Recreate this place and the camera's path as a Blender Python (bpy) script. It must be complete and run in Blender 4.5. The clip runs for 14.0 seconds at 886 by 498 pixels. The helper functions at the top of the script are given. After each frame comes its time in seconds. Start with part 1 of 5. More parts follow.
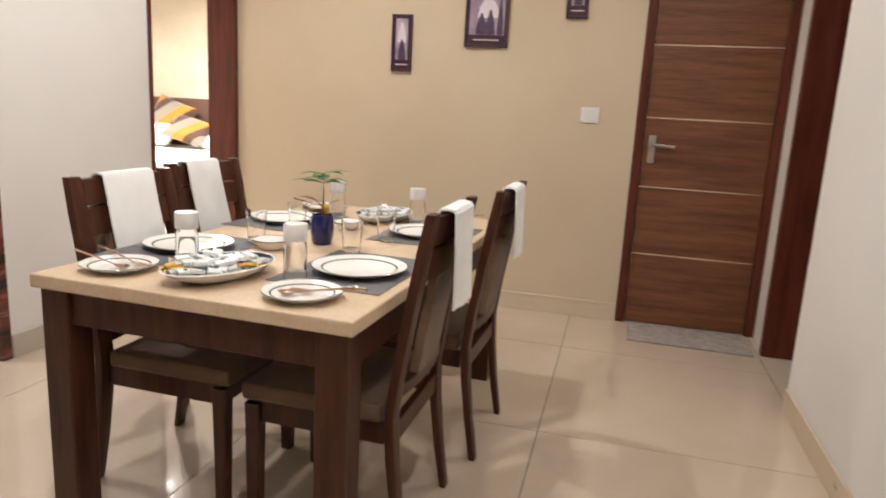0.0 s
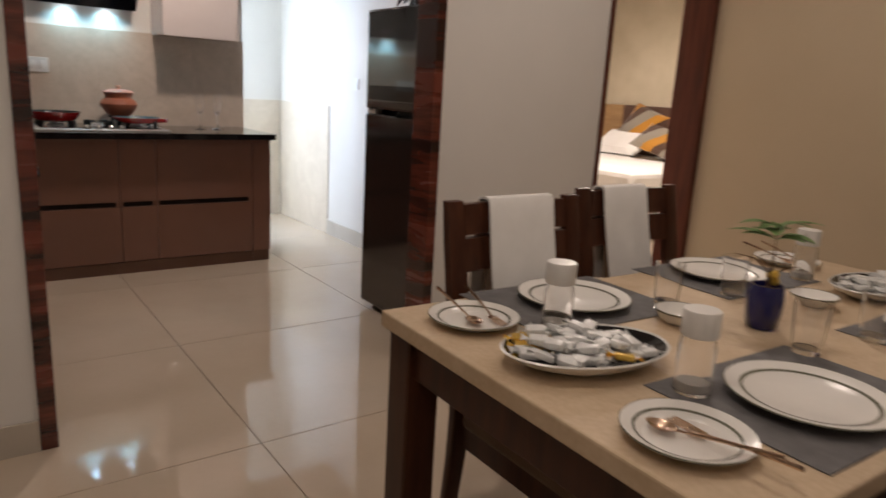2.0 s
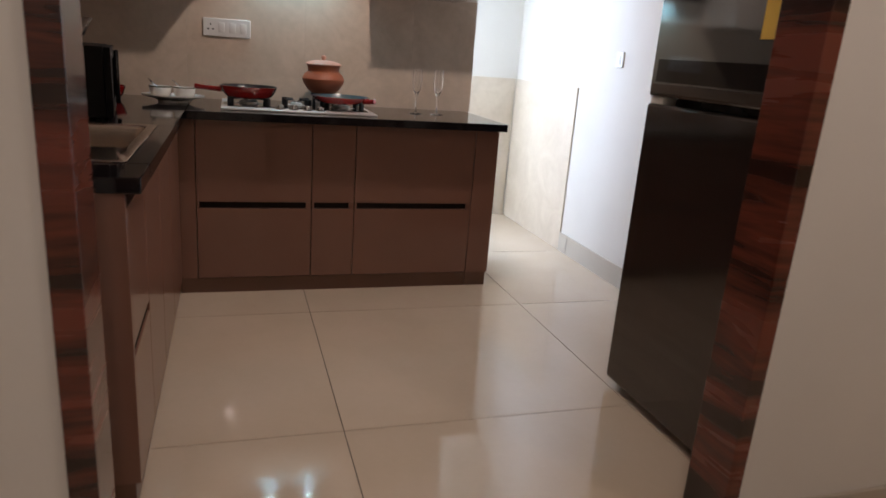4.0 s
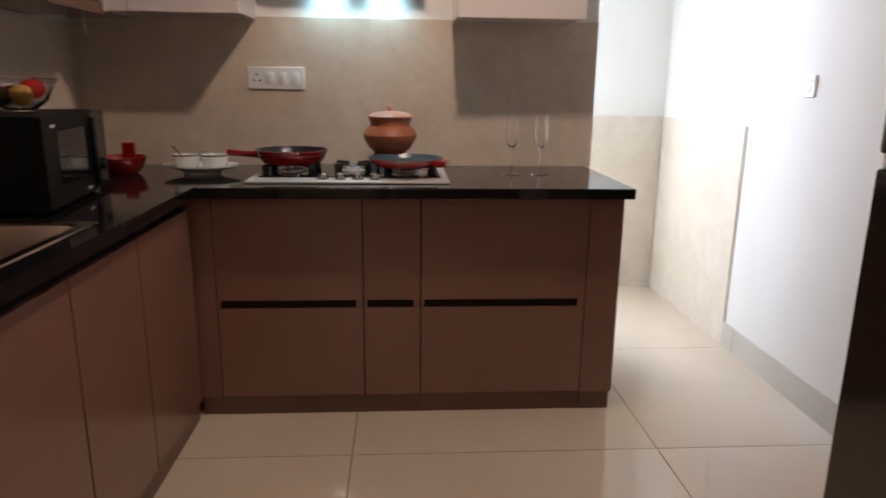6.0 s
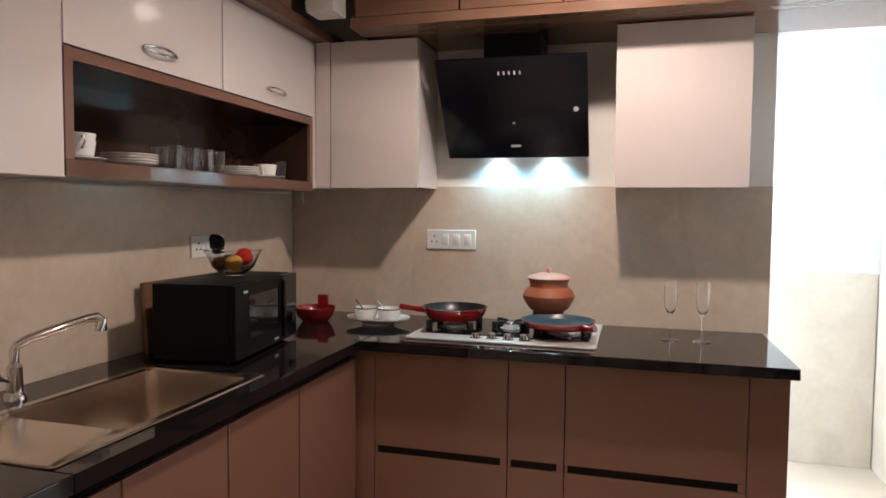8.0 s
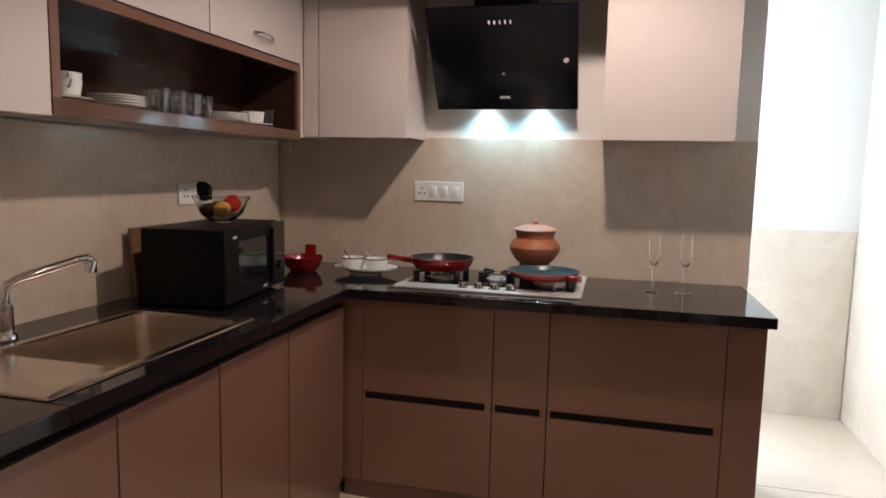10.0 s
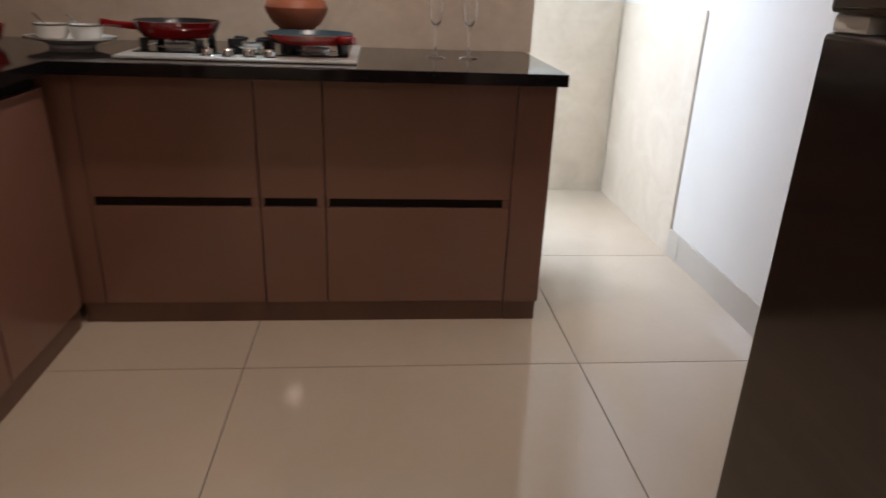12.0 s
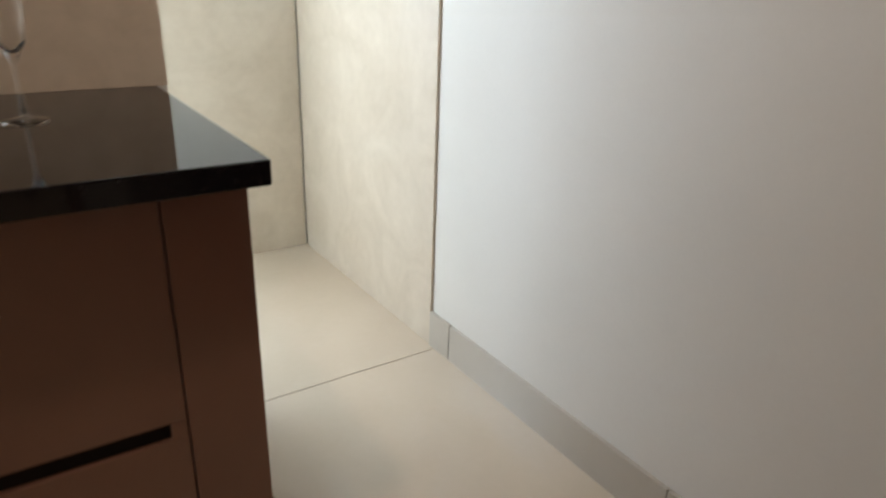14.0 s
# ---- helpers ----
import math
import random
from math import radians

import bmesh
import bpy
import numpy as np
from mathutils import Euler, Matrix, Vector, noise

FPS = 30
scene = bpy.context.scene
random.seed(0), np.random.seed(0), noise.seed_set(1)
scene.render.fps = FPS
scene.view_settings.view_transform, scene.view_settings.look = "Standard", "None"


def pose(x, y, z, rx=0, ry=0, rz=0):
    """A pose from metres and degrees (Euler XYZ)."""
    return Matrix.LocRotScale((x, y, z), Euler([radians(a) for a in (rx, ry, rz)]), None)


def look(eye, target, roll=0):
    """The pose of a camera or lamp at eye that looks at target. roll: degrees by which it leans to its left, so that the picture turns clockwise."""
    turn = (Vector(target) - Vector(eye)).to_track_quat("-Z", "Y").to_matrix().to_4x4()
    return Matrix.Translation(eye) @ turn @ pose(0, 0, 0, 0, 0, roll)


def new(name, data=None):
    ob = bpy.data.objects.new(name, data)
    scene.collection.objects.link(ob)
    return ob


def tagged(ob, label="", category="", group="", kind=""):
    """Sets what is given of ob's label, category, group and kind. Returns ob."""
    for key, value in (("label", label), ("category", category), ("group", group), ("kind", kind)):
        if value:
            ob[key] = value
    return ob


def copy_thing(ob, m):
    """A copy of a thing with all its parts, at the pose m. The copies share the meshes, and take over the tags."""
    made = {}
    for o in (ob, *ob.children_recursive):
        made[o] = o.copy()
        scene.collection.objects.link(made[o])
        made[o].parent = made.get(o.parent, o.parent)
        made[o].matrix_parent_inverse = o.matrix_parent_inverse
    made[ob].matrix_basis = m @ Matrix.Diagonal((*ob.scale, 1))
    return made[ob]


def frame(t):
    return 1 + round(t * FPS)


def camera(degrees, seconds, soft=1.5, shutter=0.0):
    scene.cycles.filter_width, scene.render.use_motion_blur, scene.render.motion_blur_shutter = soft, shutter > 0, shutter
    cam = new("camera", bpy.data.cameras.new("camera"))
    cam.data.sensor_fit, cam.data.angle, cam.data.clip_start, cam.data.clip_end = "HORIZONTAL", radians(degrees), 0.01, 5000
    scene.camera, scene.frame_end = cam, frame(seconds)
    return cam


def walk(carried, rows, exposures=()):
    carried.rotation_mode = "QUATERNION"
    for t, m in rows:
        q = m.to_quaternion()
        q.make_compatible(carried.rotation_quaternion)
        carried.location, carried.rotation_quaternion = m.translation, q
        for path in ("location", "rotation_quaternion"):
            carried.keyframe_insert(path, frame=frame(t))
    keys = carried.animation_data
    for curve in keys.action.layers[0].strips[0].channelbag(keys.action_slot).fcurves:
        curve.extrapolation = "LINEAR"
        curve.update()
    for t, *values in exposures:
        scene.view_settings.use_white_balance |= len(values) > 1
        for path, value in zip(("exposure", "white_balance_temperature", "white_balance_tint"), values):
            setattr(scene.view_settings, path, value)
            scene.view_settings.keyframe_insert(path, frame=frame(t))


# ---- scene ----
cam = camera(66.6, 14.0, 1.6, 0.35)
PATH = [
    (0, (-0.085, -0.003, 1.205), (-0.566, 1.896, 0.804), 3.1),
    (0.5, (-0.082, 0.165, 1.228), (-0.804, 1.999, 0.89), 2.6),
    (1, (-0.154, 0.319, 1.238), (-1.084, 2.048, 0.857), 2.2),
    (1.5, (-0.216, 0.493, 1.237), (-1.482, 1.99, 0.842), 2.7),
    (2, (-0.294, 0.618, 1.223), (-1.86, 1.777, 0.769), 3.3),
    (2.5, (-0.57, 0.718, 1.215), (-2.273, 1.659, 0.75), 3.8),
    (3, (-0.839, 0.81, 1.192), (-2.6, 1.581, 0.639), 3.7),
    (5.5, (-2.257, 1.46, 1.214), (-4.172, 1.821, 0.766), 2.6),
    (6, (-2.346, 1.572, 1.228), (-4.285, 1.697, 0.755), 0.7),
    (6.5, (-2.338, 1.794, 1.274), (-4.273, 1.476, 0.881), 1.5),
    (7, (-2.31, 1.855, 1.336), (-4.237, 1.377, 1.094), 1.1),
    (7.5, (-2.289, 1.87, 1.378), (-4.211, 1.328, 1.268), 0.5),
    (10, (-2.248, 1.86, 1.341), (-4.173, 1.369, 1.112), 1.3),
    (10.2, (-2.251, 1.877, 1.315), (-4.169, 1.40, 0.998), 1.3),
    (10.5, (-2.256, 1.902, 1.275), (-4.164, 1.447, 0.881), 1.2),
    (11, (-2.277, 1.914, 1.22), (-4.169, 1.561, 0.678), 1.9),
    (11.5, (-2.367, 1.894, 1.158), (-4.24, 1.716, 0.48), 1.9),
    (12, (-2.585, 1.817, 1.137), (-4.432, 2.009, 0.395), 2.3),
    (12.5, (-2.85, 1.805, 1.13), (-4.66, 2.228, 0.392), 1.5),
    (13, (-3.175, 1.9, 1.133), (-4.952, 2.451, 0.398), 2.3),
    (13.5, (-3.473, 1.976, 1.112), (-5.121, 2.787, 0.32), 3.4),
    (14, (-3.77, 2.089, 1.128), (-5.296, 3.132, 0.365), 2.0),
]
EXPOSURES = [
    (0.0, 1.12, 5500, 7), (0.5, 1.02, 5350, 7), (1.0, 0.46, 5650, 9), (1.5, -0.25, 6380, 15), (2.0, -0.4, 6280, 15), (3.0, -0.4, 6280, 16),
    (5.5, -0.44, 6480, 18), (6.0, -0.38, 6600, 18), (6.5, 0.08, 6650, 16), (7.0, 0.13, 6400, 15), (7.5, 0.25, 6220, 14), (10.0, 0.0, 6320, 15),
    (10.5, 0.27, 6420, 16), (11.0, 0.08, 6350, 16), (11.5, -0.36, 6300, 16), (12.0, -0.45, 6400, 16), (12.5, -0.46, 6300, 15), (13.0, -0.55, 6450, 15), (13.5, -0.7, 6550, 14), (14.0, -0.8, 6900, 10),
]
walk(cam, [(t, look(eye, target, roll)) for t, eye, target, roll in PATH], EXPOSURES)

# ---- world and lights ----
world = bpy.data.worlds.new("world")
scene.world = world
world.use_nodes = True
wn = world.node_tree.nodes
sky = wn.new("ShaderNodeTexSky")
sky.sky_type, sky.sun_disc = "NISHITA", False
sky.sun_elevation, sky.sun_rotation = radians(50), radians(200)
world.node_tree.links.new(sky.outputs[0], wn["Background"].inputs[0])
wn["Background"].inputs[1].default_value = 0.1

CEIL = 2.75
KCEIL = 2.50                   # lower ceiling of the kitchen
WARM = (1.0, 0.845, 0.70)
KITCHEN_WARM = (1.0, 0.835, 0.71)


def lamp(name, kind, m, energy, color, **size):
    data = bpy.data.lights.new(name, kind)
    data.energy, data.color = energy, color
    if kind == "AREA":
        data.shape, data.size, data.size_y = "RECTANGLE", size["w"], size["h"]
    else:
        data.shadow_soft_size = size["radius"]
    if kind == "SPOT":
        data.spot_size, data.spot_blend = radians(size["cone"]), size["blend"]
    ob = new(name, data)
    ob.matrix_basis = m
    return ob


# ceiling downlights: kitchen one set from its shadows; dining and bedroom ones unseen, assumed
DOWNLIGHTS = [(-1.15, 1.0, CEIL, 38), (-1.7, 2.8, CEIL, 43), (0.1, 2.9, CEIL, 19), (0.0, 0.2, CEIL, 32), (-4.27, 1.73, KCEIL, 72), (-4.3, 5.4, CEIL, 380)]
for dx, dy, dz, watts in DOWNLIGHTS:
    lamp("downlight_lamp", "SPOT", pose(dx, dy, dz - 0.025), watts, KITCHEN_WARM if dx < -3 and dy < 3 else WARM, radius=0.045, cone=165, blend=0.6)
# daylight in the window of the utility passage
lamp("window_daylight", "AREA", pose(-6.36, 1.62, 1.50, 76, 0, -90), 122, (0.63, 0.80, 1.0), w=1.42, h=1.16)
# the two lamps under the cooker hood
for hy in (1.275, 1.512):
    lamp("hood_lamp", "SPOT", look((-5.278, hy, 1.640), (-5.300, hy, 1.0)), 10, (0.36, 0.80, 1.0), radius=0.010, cone=132, blend=0.9)


# ---- materials ----
def node(nt, kind, **values):
    n = nt.nodes.new(kind)
    for key, value in values.items():
        n.inputs[key].default_value = value
    return n


def rgba(c):
    return (c[0], c[1], c[2], 1.0)


def surface(name, dark, light, rough=0.5, scale=3.0, fine=60.0, stretch=(1, 1, 1), bump=0.02, metal=0.0, spec=0.5,
            coat=0.0, lo=0.35, hi=0.65, distort=0.0, fine_mix=0.15, rvar=0.08, sheen=0.0):
    """Two-scale noise between two colours, with varied gloss and fine relief."""
    m = bpy.data.materials.new(name)
    m.use_nodes = True
    nt = m.node_tree
    link = nt.links.new
    b = nt.nodes["Principled BSDF"]
    tc, info = nt.nodes.new("ShaderNodeTexCoord"), nt.nodes.new("ShaderNodeObjectInfo")
    shift = node(nt, "ShaderNodeVectorMath")
    shift.operation = "MULTIPLY_ADD"
    comb = nt.nodes.new("ShaderNodeCombineXYZ")
    for i in range(3):
        link(info.outputs["Random"], comb.inputs[i])
    shift.inputs[1].default_value = (7.3, 5.1, 9.7)
    link(comb.outputs[0], shift.inputs[0])
    link(tc.outputs["Object"], shift.inputs[2])
    mp = node(nt, "ShaderNodeMapping", Scale=stretch)
    link(shift.outputs[0], mp.inputs[0])
    big = node(nt, "ShaderNodeTexNoise", Scale=scale, Detail=5.0, Roughness=0.55, Distortion=distort)
    small = node(nt, "ShaderNodeTexNoise", Scale=fine, Detail=3.0)
    link(mp.outputs[0], big.inputs["Vector"])
    link(mp.outputs[0], small.inputs["Vector"])
    mixf = node(nt, "ShaderNodeMix", Factor=fine_mix)
    link(big.outputs[0], mixf.inputs[2])
    link(small.outputs[0], mixf.inputs[3])
    ramp = nt.nodes.new("ShaderNodeValToRGB")
    ramp.color_ramp.elements[0].position, ramp.color_ramp.elements[0].color = lo, rgba(dark)
    ramp.color_ramp.elements[1].position, ramp.color_ramp.elements[1].color = hi, rgba(light)
    link(mixf.outputs[0], ramp.inputs[0])
    link(ramp.outputs[0], b.inputs["Base Color"])
    rr = node(nt, "ShaderNodeMapRange")
    rr.inputs[3].default_value, rr.inputs[4].default_value = max(rough - rvar, 0.02), rough + rvar
    link(big.outputs[0], rr.inputs[0])
    link(rr.outputs[0], b.inputs["Roughness"])
    if bump:
        bp = node(nt, "ShaderNodeBump", Strength=bump, Distance=0.01)
        link(small.outputs[0], bp.inputs["Height"])
        link(bp.outputs[0], b.inputs["Normal"])
    b.inputs["Metallic"].default_value = metal
    b.inputs["Specular IOR Level"].default_value = spec
    b.inputs["Coat Weight"].default_value = coat
    b.inputs["Coat Roughness"].default_value = 0.06
    b.inputs["Sheen Weight"].default_value = sheen
    return m


def glass(name, tint=(1, 1, 1), rough=0.0):
    m = bpy.data.materials.new(name)
    m.use_nodes = True
    b = m.node_tree.nodes["Principled BSDF"]
    b.inputs["Base Color"].default_value = rgba(tint)
    b.inputs["Transmission Weight"].default_value = 1.0
    b.inputs["Roughness"].default_value, b.inputs["IOR"].default_value = rough, 1.45
    return m


def glow(name, color, strength):
    m = bpy.data.materials.new(name)
    m.use_nodes = True
    b = m.node_tree.nodes["Principled BSDF"]
    b.inputs["Emission Color"].default_value, b.inputs["Emission Strength"].default_value = rgba(color), strength
    return m


def striped(name, cols, scale, turn):
    """Broad woven stripes for the cushions."""
    m = surface(name, cols[0], cols[1], 0.9, bump=0.2, fine=250, spec=0.2, sheen=0.3)
    nt = m.node_tree
    link = nt.links.new
    tc = nt.nodes.new("ShaderNodeTexCoord")
    mp = node(nt, "ShaderNodeMapping", Rotation=(0, radians(turn), 0), Scale=(scale, scale, scale))
    link(tc.outputs["Object"], mp.inputs[0])
    sep = nt.nodes.new("ShaderNodeSeparateXYZ")
    link(mp.outputs[0], sep.inputs[0])
    fr = nt.nodes.new("ShaderNodeMath")
    fr.operation = "FRACT"
    link(sep.outputs[0], fr.inputs[0])
    ramp = nt.nodes.new("ShaderNodeValToRGB")
    ramp.color_ramp.interpolation = "CONSTANT"
    els = ramp.color_ramp.elements
    els[0].position, els[0].color = 0.0, rgba(cols[0])
    els[1].position, els[1].color = 0.33, rgba(cols[1])
    e = els.new(0.62)
    e.color = rgba(cols[2])
    link(fr.outputs[0], ramp.inputs[0])
    link(ramp.outputs[0], nt.nodes["Principled BSDF"].inputs["Base Color"])
    return m


M_WHITE = surface("white_paint", (0.71, 0.675, 0.615), (0.76, 0.725, 0.665), 0.7, scale=1.5, fine=120, bump=0.012, spec=0.3)
M_BEIGE = surface("beige_paint", (0.56, 0.458, 0.318), (0.605, 0.50, 0.355), 0.6, scale=1.2, fine=120, bump=0.06, spec=0.3)
M_CEIL = surface("ceiling_paint", (0.74, 0.72, 0.69), (0.79, 0.77, 0.74), 0.8, scale=1.5, fine=120, bump=0.05, spec=0.2)
M_FLOOR = surface("polished_vitrified_tile", (0.552, 0.455, 0.343), (0.612, 0.512, 0.40), 0.055, scale=2.2, fine=45, bump=0.004, spec=0.72, rvar=0.03, lo=0.3, hi=0.7)
M_GROUT = surface("dark_grout", (0.10, 0.085, 0.07), (0.15, 0.13, 0.11), 0.85, bump=0.1)
M_SKIRT = surface("skirting_tile", (0.48, 0.43, 0.36), (0.51, 0.46, 0.39), 0.3, scale=5, bump=0.01)
M_SPLASH = surface("taupe_wall_tile", (0.545, 0.445, 0.345), (0.645, 0.53, 0.42), 0.075, scale=4.5, fine=30, bump=0.002, distort=1.4, rvar=0.03, fine_mix=0.3)
M_DADO = surface("cream_wall_tile", (0.59, 0.50, 0.39), (0.68, 0.59, 0.475), 0.4, scale=4.0, fine=30, bump=0.006, distort=1.3, rvar=0.04, fine_mix=0.25)
M_ZEBRA = surface("dark_banded_wood", (0.018, 0.006, 0.004), (0.165, 0.038, 0.022), 0.26, scale=1.5, fine=11, stretch=(0.55, 0.55, 6.0), bump=0.01, distort=1.1, lo=0.40, hi=0.60, fine_mix=0.14, coat=0.3)
M_REDWOOD = surface("red_brown_wood", (0.068, 0.015, 0.008), (0.125, 0.032, 0.016), 0.38, scale=3, fine=20, stretch=(9, 9, 0.8), bump=0.01, spec=0.25)
M_DOOR = surface("walnut_door_veneer", (0.100, 0.035, 0.014), (0.215, 0.085, 0.035), 0.36, scale=1.7, fine=9, stretch=(1.1, 1.1, 14.0), bump=0.008, distort=0.35, coat=0.0, fine_mix=0.3)
M_CABINET = surface("taupe_laminate", (0.187, 0.088, 0.059), (0.206, 0.100, 0.068), 0.30, scale=2.5, fine=160, bump=0.0, coat=0.4, rvar=0.02)
M_PLINTH = surface("brown_plinth_laminate", (0.130, 0.064, 0.041), (0.160, 0.082, 0.054), 0.35, scale=2.5, fine=120, bump=0.01)
M_SHELF = surface("brown_gloss_laminate", (0.13, 0.066, 0.044), (0.16, 0.084, 0.057), 0.10, scale=2.5, fine=120, bump=0.0, rvar=0.03)
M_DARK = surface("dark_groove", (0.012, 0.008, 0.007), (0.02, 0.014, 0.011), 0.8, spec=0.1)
M_GLOSSW = surface("white_gloss_laminate", (0.665, 0.59, 0.55), (0.705, 0.635, 0.595), 0.08, scale=1.2, fine=60, bump=0.0, rvar=0.02, coat=0.5)
M_NICHE = surface("dark_niche_laminate", (0.034, 0.015, 0.011), (0.052, 0.025, 0.018), 0.16, scale=3, fine=90, bump=0.01)
M_LOFT = surface("brown_wood_laminate", (0.165, 0.085, 0.052), (0.24, 0.130, 0.082), 0.16, scale=2.0, fine=14, stretch=(6, 1, 6), bump=0.006, coat=0.2)
M_GRANITE = surface("black_granite", (0.006, 0.005, 0.006), (0.014, 0.011, 0.012), 0.07, scale=120, fine=420, bump=0.0, rvar=0.03, spec=0.42)
M_BLACKG = surface("black_glass", (0.004, 0.004, 0.005), (0.007, 0.007, 0.008), 0.06, rvar=0.02, bump=0.0, spec=0.6)
M_BLACKP = surface("black_plastic", (0.004, 0.004, 0.004), (0.007, 0.007, 0.007), 0.28, bump=0.005, spec=0.15)
M_IRON = surface("cast_iron", (0.010, 0.010, 0.010), (0.022, 0.021, 0.020), 0.55, fine=200, bump=0.15)
M_BASIN = surface("polished_steel_basin", (0.72, 0.62, 0.53), (0.80, 0.70, 0.61), 0.19, scale=3, fine=60, bump=0.0, metal=1.0, rvar=0.03, fine_mix=0.03)
M_SILVER = surface("satin_hob_steel", (0.74, 0.72, 0.69), (0.82, 0.80, 0.77), 0.42, scale=6, fine=240, bump=0.0, metal=0.55)
M_OVEN = surface("black_oven_enamel", (0.004, 0.004, 0.004), (0.007, 0.0065, 0.006), 0.45, bump=0.01, spec=0.12)
M_HOODG = surface("black_hood_glass", (0.0035, 0.0035, 0.006), (0.006, 0.006, 0.010), 0.24, rvar=0.02, bump=0.0, spec=0.35)
M_CHROME = surface("chrome", (0.68, 0.67, 0.66), (0.74, 0.73, 0.72), 0.08, bump=0.0, metal=1.0, rvar=0.03)
M_FRIDGE = surface("dark_steel_door", (0.10, 0.091, 0.086), (0.12, 0.110, 0.104), 0.15, scale=2, fine=150, stretch=(1, 1, 16), bump=0.004, metal=0.9, rvar=0.03, coat=0.1)
M_FRIDGEG = surface("grey_mirror_door", (0.21, 0.225, 0.225), (0.25, 0.265, 0.265), 0.065, scale=2, fine=150, bump=0.0, metal=0.75, rvar=0.03)
M_RED = surface("red_enamel", (0.23, 0.007, 0.007), (0.29, 0.012, 0.010), 0.12, bump=0.0, coat=0.4)
M_BLUEPAN = surface("blue_grey_nonstick", (0.045, 0.085, 0.11), (0.07, 0.12, 0.15), 0.3, bump=0.02)
M_NONSTICK = surface("black_nonstick", (0.012, 0.012, 0.013), (0.025, 0.025, 0.027), 0.3, bump=0.03)
M_CLAY = surface("terracotta", (0.30, 0.085, 0.035), (0.40, 0.125, 0.055), 0.5, scale=9, fine=90, bump=0.06)
M_CLAYLID = surface("pale_terracotta", (0.50, 0.24, 0.16), (0.60, 0.31, 0.22), 0.45, scale=9, fine=90, bump=0.05)
M_CHINA = surface("white_china", (0.80, 0.78, 0.735), (0.85, 0.83, 0.785), 0.26, bump=0.0, coat=0.0, rvar=0.03)
M_BAND = surface("grey_green_glaze", (0.12, 0.12, 0.085), (0.18, 0.18, 0.13), 0.2, bump=0.0)
M_PLASTICW = surface("white_plastic", (0.72, 0.70, 0.66), (0.78, 0.76, 0.72), 0.35, bump=0.01)
M_CLOTH = surface("white_cotton", (0.82, 0.81, 0.78), (0.88, 0.87, 0.84), 0.9, scale=12, fine=400, bump=0.25, spec=0.2, sheen=0.3)
M_TABLE = surface("cream_marble_top", (0.52, 0.39, 0.25), (0.66, 0.525, 0.37), 0.55, spec=0.15, scale=9, fine=90, bump=0.0, distort=0.9, rvar=0.05, fine_mix=0.4, lo=0.30, hi=0.70)
M_WENGE = surface("dark_stained_wood", (0.038, 0.0125, 0.006), (0.080, 0.028, 0.0135), 0.36, scale=4, fine=20, stretch=(7, 7, 0.9), bump=0.015, coat=0.0, spec=0.28)
M_SEAT = surface("brown_weave", (0.125, 0.075, 0.043), (0.19, 0.12, 0.072), 0.85, scale=8, fine=380, bump=0.35, spec=0.2, sheen=0.2)
M_MAT = surface("grey_woven_vinyl", (0.14, 0.135, 0.135), (0.20, 0.195, 0.195), 0.75, scale=20, fine=420, bump=0.3, spec=0.15)
M_ROSE = surface("rose_gold", (0.66, 0.47, 0.34), (0.74, 0.55, 0.41), 0.18, bump=0.0, metal=1.0)
M_GOLD = surface("gold_foil", (0.74, 0.48, 0.08), (0.88, 0.62, 0.15), 0.3, fine=90, bump=0.3, metal=0.6)
M_WRAP = surface("white_wrapper", (0.72, 0.73, 0.72), (0.86, 0.86, 0.84), 0.3, scale=60, fine=220, bump=0.15)
M_NAVY = surface("navy_ceramic", (0.008, 0.009, 0.085), (0.014, 0.014, 0.125), 0.16, bump=0.01, coat=0.4)
M_LEAF = surface("green_leaf", (0.17, 0.29, 0.09), (0.28, 0.42, 0.16), 0.5, scale=30, fine=150, bump=0.1)
M_DRYLEAF = surface("dark_russet_leaf", (0.018, 0.010, 0.008), (0.06, 0.022, 0.014), 0.55, scale=30, fine=150, bump=0.1)
M_STEM = surface("brown_stem", (0.12, 0.065, 0.03), (0.19, 0.11, 0.05), 0.6)
M_SOIL = surface("soil", (0.03, 0.02, 0.013), (0.06, 0.04, 0.026), 0.95, fine=200, bump=0.5)
M_PFRAME = surface("aubergine_frame", (0.035, 0.012, 0.020), (0.055, 0.022, 0.034), 0.35, bump=0.01)
M_PRINT = surface("mauve_print", (0.24, 0.17, 0.24), (0.46, 0.38, 0.45), 0.4, scale=7, fine=30, bump=0.0)
M_PRINTD = surface("dark_violet_print", (0.050, 0.030, 0.060), (0.10, 0.065, 0.11), 0.4, scale=20, bump=0.0)
M_PRINTL = surface("pale_print", (0.62, 0.55, 0.58), (0.72, 0.66, 0.68), 0.4, bump=0.0)
M_BFRAME = surface("brown_picture_frame", (0.075, 0.036, 0.018), (0.12, 0.06, 0.03), 0.4, bump=0.02)
M_CREAM = surface("cream_card", (0.60, 0.52, 0.38), (0.68, 0.60, 0.46), 0.6)
M_MOTIF = surface("brown_motif", (0.16, 0.09, 0.04), (0.24, 0.14, 0.07), 0.6)
M_DMAT = surface("grey_doormat", (0.33, 0.29, 0.26), (0.45, 0.40, 0.36), 0.95, scale=25, fine=260, bump=0.6, spec=0.1)
M_GILT = surface("champagne_inlay", (0.62, 0.46, 0.32), (0.72, 0.56, 0.41), 0.25, bump=0.0, metal=0.8)
